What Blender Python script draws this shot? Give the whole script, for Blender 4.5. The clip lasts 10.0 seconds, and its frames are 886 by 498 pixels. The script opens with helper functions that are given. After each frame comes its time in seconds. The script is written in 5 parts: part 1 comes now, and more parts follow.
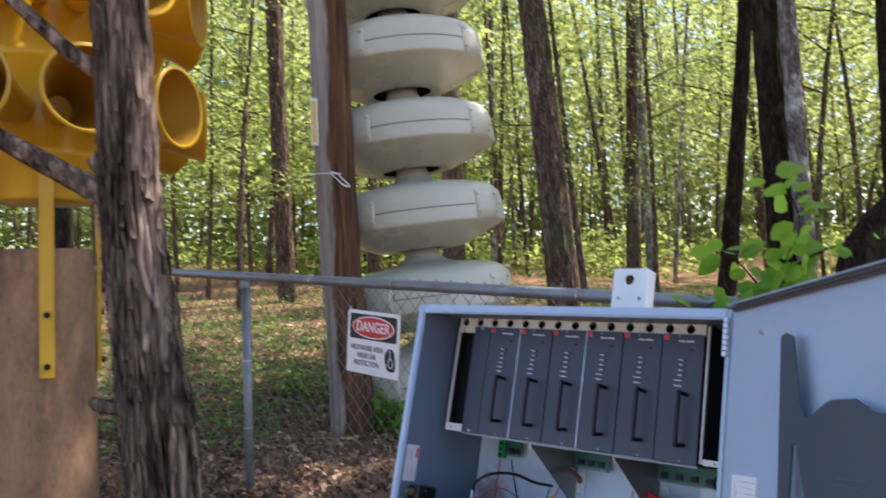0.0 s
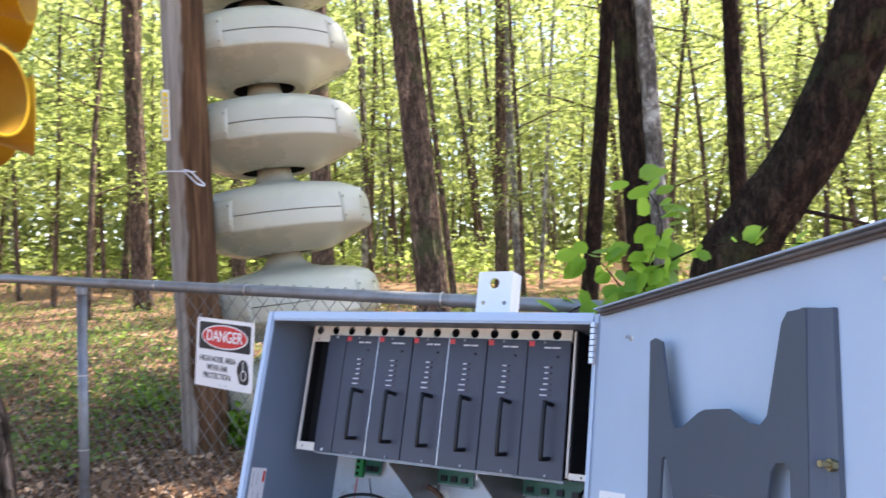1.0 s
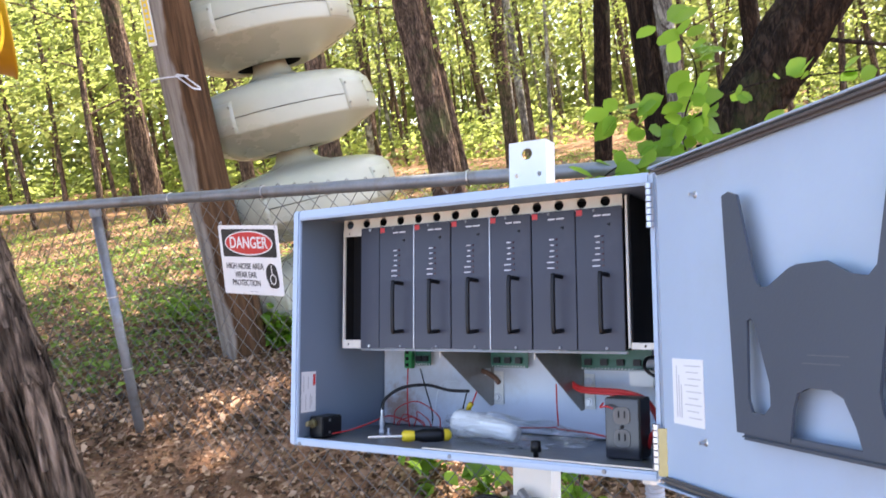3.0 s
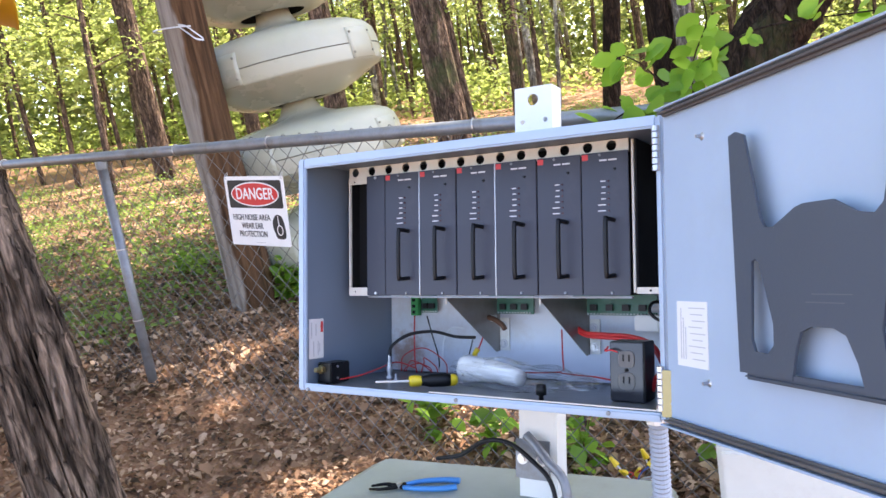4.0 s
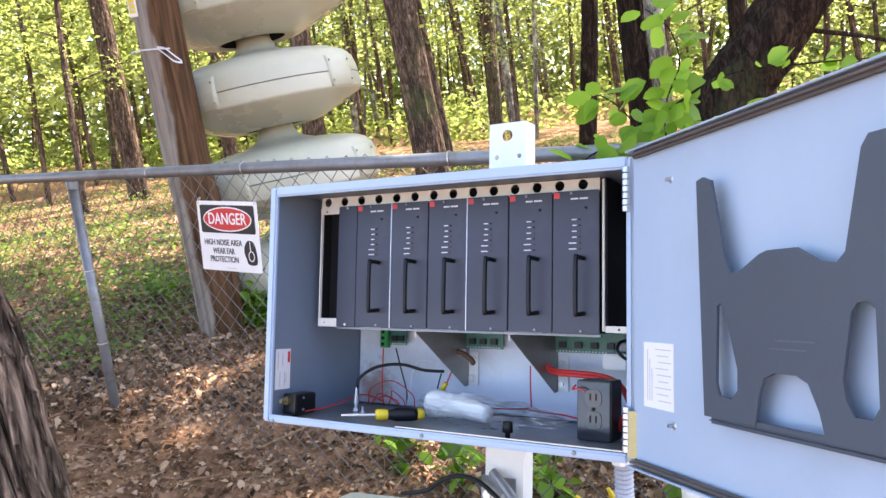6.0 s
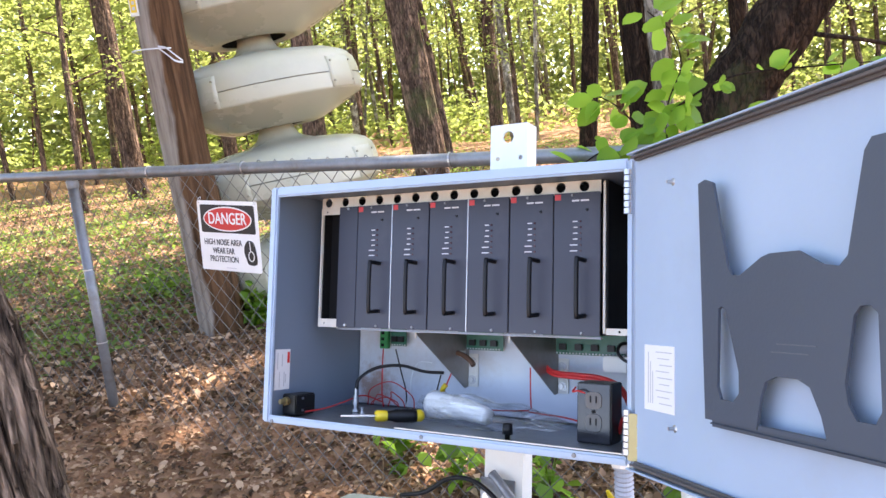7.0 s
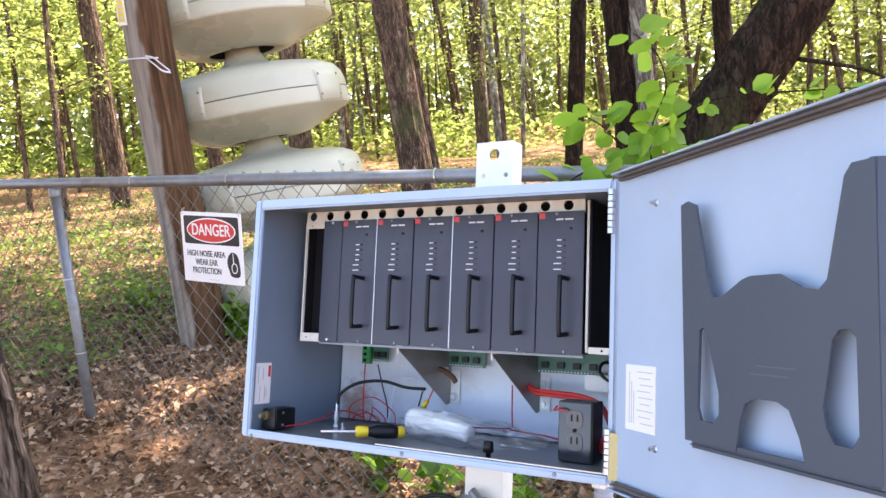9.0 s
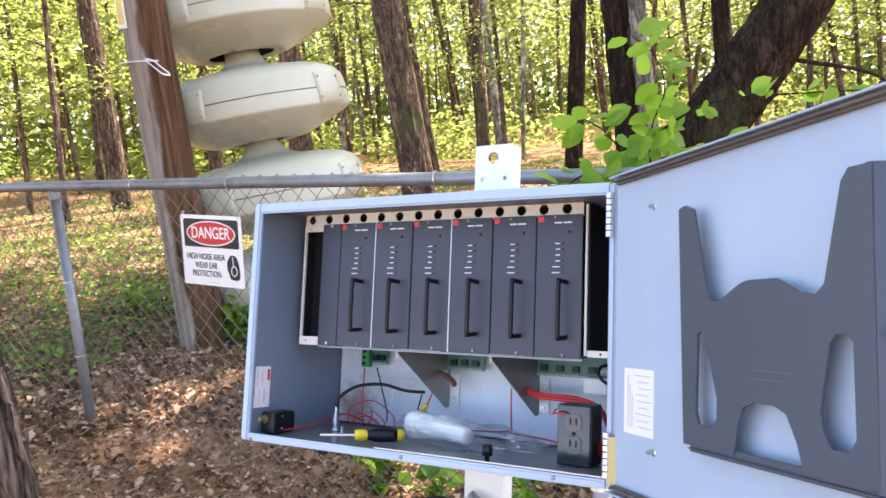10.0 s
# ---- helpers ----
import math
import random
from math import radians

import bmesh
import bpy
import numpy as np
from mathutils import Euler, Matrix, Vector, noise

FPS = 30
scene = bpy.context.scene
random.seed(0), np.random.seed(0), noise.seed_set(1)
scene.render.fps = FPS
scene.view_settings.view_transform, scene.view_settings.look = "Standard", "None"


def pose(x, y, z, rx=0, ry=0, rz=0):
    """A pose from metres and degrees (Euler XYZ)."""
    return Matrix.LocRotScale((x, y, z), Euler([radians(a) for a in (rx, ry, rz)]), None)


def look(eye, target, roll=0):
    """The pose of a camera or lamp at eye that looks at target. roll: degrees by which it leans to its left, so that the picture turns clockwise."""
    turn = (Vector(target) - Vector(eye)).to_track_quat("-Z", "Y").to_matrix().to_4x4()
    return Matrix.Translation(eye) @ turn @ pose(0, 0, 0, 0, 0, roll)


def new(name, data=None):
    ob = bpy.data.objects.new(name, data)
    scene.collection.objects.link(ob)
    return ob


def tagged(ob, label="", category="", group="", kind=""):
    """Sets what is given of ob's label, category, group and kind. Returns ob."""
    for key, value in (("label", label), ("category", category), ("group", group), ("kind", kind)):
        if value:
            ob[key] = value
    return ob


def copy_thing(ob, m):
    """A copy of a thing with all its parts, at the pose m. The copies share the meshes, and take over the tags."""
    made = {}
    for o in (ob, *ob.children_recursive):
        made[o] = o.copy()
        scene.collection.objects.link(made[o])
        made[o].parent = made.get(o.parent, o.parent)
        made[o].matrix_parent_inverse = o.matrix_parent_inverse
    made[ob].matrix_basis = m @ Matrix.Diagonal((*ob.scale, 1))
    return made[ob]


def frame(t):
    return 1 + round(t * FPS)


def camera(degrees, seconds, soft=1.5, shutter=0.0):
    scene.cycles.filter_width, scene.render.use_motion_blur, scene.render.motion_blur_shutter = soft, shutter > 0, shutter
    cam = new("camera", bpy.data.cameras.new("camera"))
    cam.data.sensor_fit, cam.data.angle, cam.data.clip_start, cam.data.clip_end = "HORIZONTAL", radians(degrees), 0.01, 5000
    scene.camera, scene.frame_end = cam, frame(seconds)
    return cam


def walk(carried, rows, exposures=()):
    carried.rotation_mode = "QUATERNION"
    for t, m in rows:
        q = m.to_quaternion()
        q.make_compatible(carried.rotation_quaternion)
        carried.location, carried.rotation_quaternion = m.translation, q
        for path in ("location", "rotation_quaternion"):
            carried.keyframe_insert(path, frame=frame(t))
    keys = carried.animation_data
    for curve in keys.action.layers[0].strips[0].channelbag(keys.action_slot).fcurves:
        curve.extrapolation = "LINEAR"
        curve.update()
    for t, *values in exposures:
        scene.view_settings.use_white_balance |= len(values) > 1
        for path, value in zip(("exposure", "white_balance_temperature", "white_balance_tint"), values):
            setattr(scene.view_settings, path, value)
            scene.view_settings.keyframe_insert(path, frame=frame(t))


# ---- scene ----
cam = camera(60.0, 10.0, shutter=0.5)
EXPOSURES = ((0, 1.33, 6350, 20), (0.5, 1.70, 6300, 20), (1.0, 2.0, 6500, 20), (2.0, 2.13, 6650, 20), (2.7, 2.26, 6950, 22), (4.0, 2.36, 6900, 22), (10.0, 2.46, 7200, 22))
PATH = [
    (0, (1.103, -1.134, 1.498), (-0.18, 0.397, 1.583), -1.6),
    (0.5, (1.073, -1.047, 1.48), (-0.093, 0.577, 1.508), -2.7),
    (1, (1.052, -1.015, 1.492), (0.041, 0.708, 1.584), -1.8),
    (1.5, (1.002, -1.024, 1.503), (0.181, 0.799, 1.513), -6.1),
    (2, (1.013, -1.027, 1.493), (0.277, 0.829, 1.367), -10.1),
    (2.5, (0.974, -0.962, 1.5), (0.011, 0.783, 1.342), -8.7),
    (3.8, (0.971, -0.959, 1.485), (-0.114, 0.691, 1.164), -9.4),
    (4, (0.974, -0.96, 1.484), (-0.104, 0.691, 1.151), -9.2),
    (4.5, (0.976, -0.952, 1.487), (-0.077, 0.714, 1.147), -8.4),
    (5, (0.976, -0.953, 1.486), (-0.077, 0.717, 1.161), -8.1),
    (5.5, (0.979, -0.953, 1.491), (-0.048, 0.741, 1.215), -7.6),
    (7, (0.976, -0.952, 1.491), (-0.042, 0.748, 1.224), -6.9),
    (7.5, (0.974, -0.952, 1.49), (-0.039, 0.752, 1.228), -6.6),
    (8, (0.973, -0.953, 1.492), (-0.035, 0.756, 1.238), -6.6),
    (8.5, (0.973, -0.953, 1.491), (-0.027, 0.761, 1.244), -6.1),
    (9, (0.977, -0.952, 1.493), (-0.005, 0.774, 1.26), -5.7),
    (9.5, (0.977, -0.953, 1.491), (-0.033, 0.757, 1.263), -6.3),
    (10, (0.98, -0.951, 1.496), (-0.003, 0.775, 1.267), -5.8),
]
walk(cam, [(t, look(eye, target, roll)) for t, eye, target, roll in PATH], EXPOSURES)

# ---- light ----
SUN_EL, SUN_AZ = 58.0, 30.0          # height, and bearing from +y towards +x, degrees
world = bpy.data.worlds.new("world")
scene.world = world
world.use_nodes = True
wn = world.node_tree
sky = wn.nodes.new("ShaderNodeTexSky")
sky.sky_type, sky.sun_disc = "NISHITA", False
sky.sun_elevation, sky.sun_rotation = radians(SUN_EL), radians(SUN_AZ)
wn.links.new(sky.outputs[0], wn.nodes["Background"].inputs[0])
wn.nodes["Background"].inputs[1].default_value = 0.15
sun = new("sun", bpy.data.lights.new("sun", "SUN"))
sun.data.energy, sun.data.angle, sun.data.color = 5.0, radians(0.6), (1.0, 0.94, 0.82)
_s = Vector((math.sin(radians(SUN_AZ)) * math.cos(radians(SUN_EL)), math.cos(radians(SUN_AZ)) * math.cos(radians(SUN_EL)), math.sin(radians(SUN_EL))))
sun.matrix_world = look(_s * 30, (0, 0, 0))


# ---- materials ----
def nodes_of(name):
    m = bpy.data.materials.new(name)
    m.use_nodes = True
    t = m.node_tree
    return m, t, t.nodes["Principled BSDF"]


def add(t, kind, **inputs):
    n = t.nodes.new(kind)
    for k, v in inputs.items():
        n.inputs[k.replace("_", " ")].default_value = v
    return n


def coords(t, scale=(1, 1, 1), space="Object"):
    c = t.nodes.new("ShaderNodeTexCoord")
    m = t.nodes.new("ShaderNodeMapping")
    m.inputs["Scale"].default_value = scale
    t.links.new(c.outputs[space], m.inputs["Vector"])
    return m.outputs[0]


def ramp(t, fac, stops):
    r = t.nodes.new("ShaderNodeValToRGB")
    while len(r.color_ramp.elements) < len(stops):
        r.color_ramp.elements.new(0.5)
    for e, (p, c) in zip(r.color_ramp.elements, stops):
        e.position, e.color = p, (*c, 1)
    t.links.new(fac, r.inputs[0])
    return r.outputs[0]


def blend(t, fac, a, b, how="MIX"):
    m = t.nodes.new("ShaderNodeMix")
    m.data_type, m.blend_type = "RGBA", how
    for sock, v in ((m.inputs[0], fac), (m.inputs[6], a), (m.inputs[7], b)):
        if isinstance(v, (int, float)):
            sock.default_value = v
        elif isinstance(v, tuple):
            sock.default_value = (*v, 1)
        else:
            t.links.new(v, sock)
    return m.outputs[2]


def bump(t, p, height, strength=0.3, distance=0.01):
    b = add(t, "ShaderNodeBump", Strength=strength, Distance=distance)
    t.links.new(height, b.inputs["Height"])
    t.links.new(b.outputs[0], p.inputs["Normal"])


def surface(name, color, rough=0.5, metal=0.0, vary=0.15, scale=8.0, grain=60.0, relief=0.1, dirt=None, dirt_amount=0.35, stretch=(1, 1, 1), sheen=0.5):
    """A painted, metal, plastic or wooden surface: broad and fine variation, dirt patches, fine relief."""
    m, t, p = nodes_of(name)
    v = coords(t, stretch)
    n1 = add(t, "ShaderNodeTexNoise", Scale=scale, Detail=5.0, Roughness=0.6)
    n2 = add(t, "ShaderNodeTexNoise", Scale=grain, Detail=3.0)
    t.links.new(v, n1.inputs[0]), t.links.new(v, n2.inputs[0])
    lo, hi = tuple(c * (1 - vary) for c in color), tuple(min(1, c * (1 + vary)) for c in color)
    c = ramp(t, n1.outputs[0], [(0.3, lo), (0.7, hi)])
    c = blend(t, vary * 0.6, c, ramp(t, n2.outputs[0], [(0.35, lo), (0.65, hi)]))
    if dirt:
        n3 = add(t, "ShaderNodeTexNoise", Scale=scale * 0.6, Detail=8.0, Roughness=0.7)
        t.links.new(v, n3.inputs[0])
        f = ramp(t, n3.outputs[0], [(0.52, (0, 0, 0)), (0.72, (dirt_amount,) * 3)])
        c = blend(t, f, c, dirt)
    t.links.new(c, p.inputs["Base Color"])
    r = ramp(t, n1.outputs[0], [(0.3, (max(0.05, rough - 0.1),) * 3), (0.7, (min(1, rough + 0.1),) * 3)])
    t.links.new(r, p.inputs["Roughness"])
    p.inputs["Metallic"].default_value = metal
    p.inputs["Specular IOR Level"].default_value = sheen
    if relief:
        bump(t, p, n2.outputs[0], relief, 0.002)
    return m


def bark(name, dark, light, scale=9.0, moss=None, lichen=None, depth=0.9, long=0.26):
    m, t, p = nodes_of(name)
    v = coords(t, (1, 1, long))
    n = add(t, "ShaderNodeTexNoise", Scale=scale * 1.5, Detail=8.0, Roughness=0.7, Distortion=0.6)
    w = add(t, "ShaderNodeTexVoronoi", Scale=scale * 1.9)
    w.feature = "DISTANCE_TO_EDGE"
    f = add(t, "ShaderNodeTexNoise", Scale=scale * 9, Detail=4.0)
    warp = add(t, "ShaderNodeTexNoise", Scale=scale * 0.7, Detail=3.0)
    t.links.new(v, warp.inputs[0])
    for k in (n, f):
        t.links.new(v, k.inputs[0])
    t.links.new(blend(t, 0.16, v, warp.outputs["Color"], "ADD"), w.inputs[0])
    c = ramp(t, n.outputs[0], [(0.43, dark), (0.52, tuple(0.6 * a + 0.4 * b for a, b in zip(dark, light))), (0.62, light)])
    c = blend(t, ramp(t, w.outputs["Distance"], [(0.02, (0.75,) * 3), (0.17, (0.0,) * 3)]), c, tuple(0.5 * k for k in dark))
    c = blend(t, 0.22, c, ramp(t, f.outputs[0], [(0.35, dark), (0.65, light)]))
    for tint, size, lo in ((moss, 1.3, 0.55), (lichen, 3.0, 0.53)):
        if tint:
            q = add(t, "ShaderNodeTexNoise", Scale=size, Detail=7.0, Roughness=0.7)
            t.links.new(coords(t), q.inputs[0])
            c = blend(t, ramp(t, q.outputs[0], [(lo, (0, 0, 0)), (lo + 0.1, (0.75,) * 3)]), c, tint)
    t.links.new(c, p.inputs["Base Color"])
    p.inputs["Roughness"].default_value = 0.95
    p.inputs["Specular IOR Level"].default_value = 0.15
    h = blend(t, 0.5, n.outputs[0], w.outputs["Distance"])
    bump(t, p, h, depth, 0.05)
    return m


def leafy(name, a, b, glow, through_light=0.5, rough=0.55):
    """Thin leaves that let light through, each a little different."""
    m, t, p = nodes_of(name)
    g = t.nodes.new("ShaderNodeNewGeometry")
    c = ramp(t, g.outputs["Random Per Island"], [(0.0, a), (0.6, b), (1.0, tuple(0.6 * x + 0.4 * y for x, y in zip(b, glow)))])
    t.links.new(c, p.inputs["Base Color"])
    p.inputs["Roughness"].default_value = rough
    p.inputs["Specular IOR Level"].default_value = 0.3
    tr = t.nodes.new("ShaderNodeBsdfTranslucent")
    t.links.new(ramp(t, g.outputs["Random Per Island"], [(0.0, tuple(0.42 * x for x in glow)), (0.5, tuple(0.75 * x for x in glow)), (1.0, glow)]), tr.inputs[0])
    mx = t.nodes.new("ShaderNodeMixShader")
    mx.inputs[0].default_value = through_light
    t.links.new(p.outputs[0], mx.inputs[1]), t.links.new(tr.outputs[0], mx.inputs[2])
    t.links.new(mx.outputs[0], t.nodes["Material Output"].inputs[0])
    return m


def litter_ground():
    m, t, p = nodes_of("forest_floor")
    v = coords(t)
    big = add(t, "ShaderNodeTexNoise", Scale=0.55, Detail=5.0)
    mid = add(t, "ShaderNodeTexNoise", Scale=5.0, Detail=7.0, Roughness=0.7)
    cell = add(t, "ShaderNodeTexVoronoi", Scale=55.0)
    fine = add(t, "ShaderNodeTexNoise", Scale=90.0, Detail=4.0)
    for k in (big, mid, cell, fine):
        t.links.new(v, k.inputs[0])
    leaf = ramp(t, cell.outputs["Color"], [(0.1, (0.06, 0.03, 0.016)), (0.45, (0.19, 0.10, 0.054)), (0.7, (0.34, 0.22, 0.14)), (0.95, (0.56, 0.43, 0.31))])
    soil = ramp(t, mid.outputs[0], [(0.3, (0.13, 0.068, 0.038)), (0.7, (0.38, 0.22, 0.13))])
    c = blend(t, ramp(t, mid.outputs[0], [(0.42, (0, 0, 0)), (0.6, (0.8,) * 3)]), soil, leaf)
    green = ramp(t, fine.outputs[0], [(0.3, (0.03, 0.06, 0.015)), (0.7, (0.09, 0.15, 0.03))])
    c = blend(t, ramp(t, big.outputs[0], [(0.56, (0, 0, 0)), (0.68, (0.45,) * 3)]), c, green)
    t.links.new(c, p.inputs["Base Color"])
    p.inputs["Roughness"].default_value = 0.95
    p.inputs["Specular IOR Level"].default_value = 0.1
    bump(t, p, blend(t, 0.5, cell.outputs["Distance"], fine.outputs[0]), 0.7, 0.02)
    return m


def clear_film():
    m, t, p = nodes_of("clear_film")
    tr = t.nodes.new("ShaderNodeBsdfTransparent")
    gl = add(t, "ShaderNodeBsdfGlossy", Roughness=0.12)
    lw = add(t, "ShaderNodeLayerWeight", Blend=0.35)
    mx = t.nodes.new("ShaderNodeMixShader")
    mth = t.nodes.new("ShaderNodeMath")
    mth.operation, mth.use_clamp = "MULTIPLY_ADD", True
    mth.inputs[1].default_value, mth.inputs[2].default_value = 0.42, 0.03
    t.links.new(lw.outputs["Facing"], mth.inputs[0])
    t.links.new(mth.outputs[0], mx.inputs[0])
    t.links.new(tr.outputs[0], mx.inputs[1]), t.links.new(gl.outputs[0], mx.inputs[2])
    t.links.new(mx.outputs[0], t.nodes["Material Output"].inputs[0])
    return m


def stained_panel():
    """Pale blue-grey enamel with a rust stain in its lower corner and scattered grime."""
    m = surface("light_backplate", (0.60, 0.66, 0.74), 0.5, vary=0.06, scale=6, dirt=(0.35, 0.25, 0.17), dirt_amount=0.45)
    t = m.node_tree
    p = t.nodes["Principled BSDF"]
    old = p.inputs["Base Color"].links[0].from_socket
    gap = add(t, "ShaderNodeVectorMath")
    gap.operation = "DISTANCE"
    gap.inputs[1].default_value = (0.045, 0.265, 0.035)
    t.links.new(coords(t), gap.inputs[0])
    n = add(t, "ShaderNodeTexNoise", Scale=38.0, Detail=6.0, Roughness=0.65)
    t.links.new(coords(t), n.inputs[0])
    mix = t.nodes.new("ShaderNodeMath")
    mix.operation = "MULTIPLY_ADD"
    mix.inputs[1].default_value = -8.0
    t.links.new(gap.outputs["Value"], mix.inputs[0]), t.links.new(n.outputs[0], mix.inputs[2])
    t.links.new(blend(t, ramp(t, mix.outputs[0], [(0.02, (0, 0, 0)), (0.35, (0.8,) * 3)]), old, (0.30, 0.16, 0.085)), p.inputs["Base Color"])
    return m


def pole_wood():
    """Weathered timber, long checks: bleached grey side coloured as lit, still-brown side as shaded."""
    m, t, p = nodes_of("weathered_and_lit_pole")
    v = coords(t, (1, 1, 0.06))
    n = add(t, "ShaderNodeTexNoise", Scale=38.0, Detail=7.0, Roughness=0.65, Distortion=0.3)
    b = add(t, "ShaderNodeTexNoise", Scale=1.6, Detail=4.0)
    t.links.new(v, n.inputs[0]), t.links.new(coords(t), b.inputs[0])
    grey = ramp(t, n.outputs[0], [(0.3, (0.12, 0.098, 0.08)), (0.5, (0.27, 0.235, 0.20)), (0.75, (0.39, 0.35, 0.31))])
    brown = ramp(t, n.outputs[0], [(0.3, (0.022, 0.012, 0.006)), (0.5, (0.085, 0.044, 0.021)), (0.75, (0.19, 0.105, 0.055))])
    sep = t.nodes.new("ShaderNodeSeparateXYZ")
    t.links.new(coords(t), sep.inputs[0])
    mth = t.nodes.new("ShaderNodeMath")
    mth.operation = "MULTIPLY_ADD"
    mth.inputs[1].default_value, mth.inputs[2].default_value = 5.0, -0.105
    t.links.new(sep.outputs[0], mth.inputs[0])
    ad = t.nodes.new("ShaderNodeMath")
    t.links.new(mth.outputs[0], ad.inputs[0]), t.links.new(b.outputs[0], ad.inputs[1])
    # across the pole: weathering together with its lit and shaded halves, as colour
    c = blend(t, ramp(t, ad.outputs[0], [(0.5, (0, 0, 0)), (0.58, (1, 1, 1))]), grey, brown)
    t.links.new(c, p.inputs["Base Color"])
    p.inputs["Roughness"].default_value = 0.85
    p.inputs["Specular IOR Level"].default_value = 0.2
    bump(t, p, n.outputs[0], 0.6, 0.01)
    return m


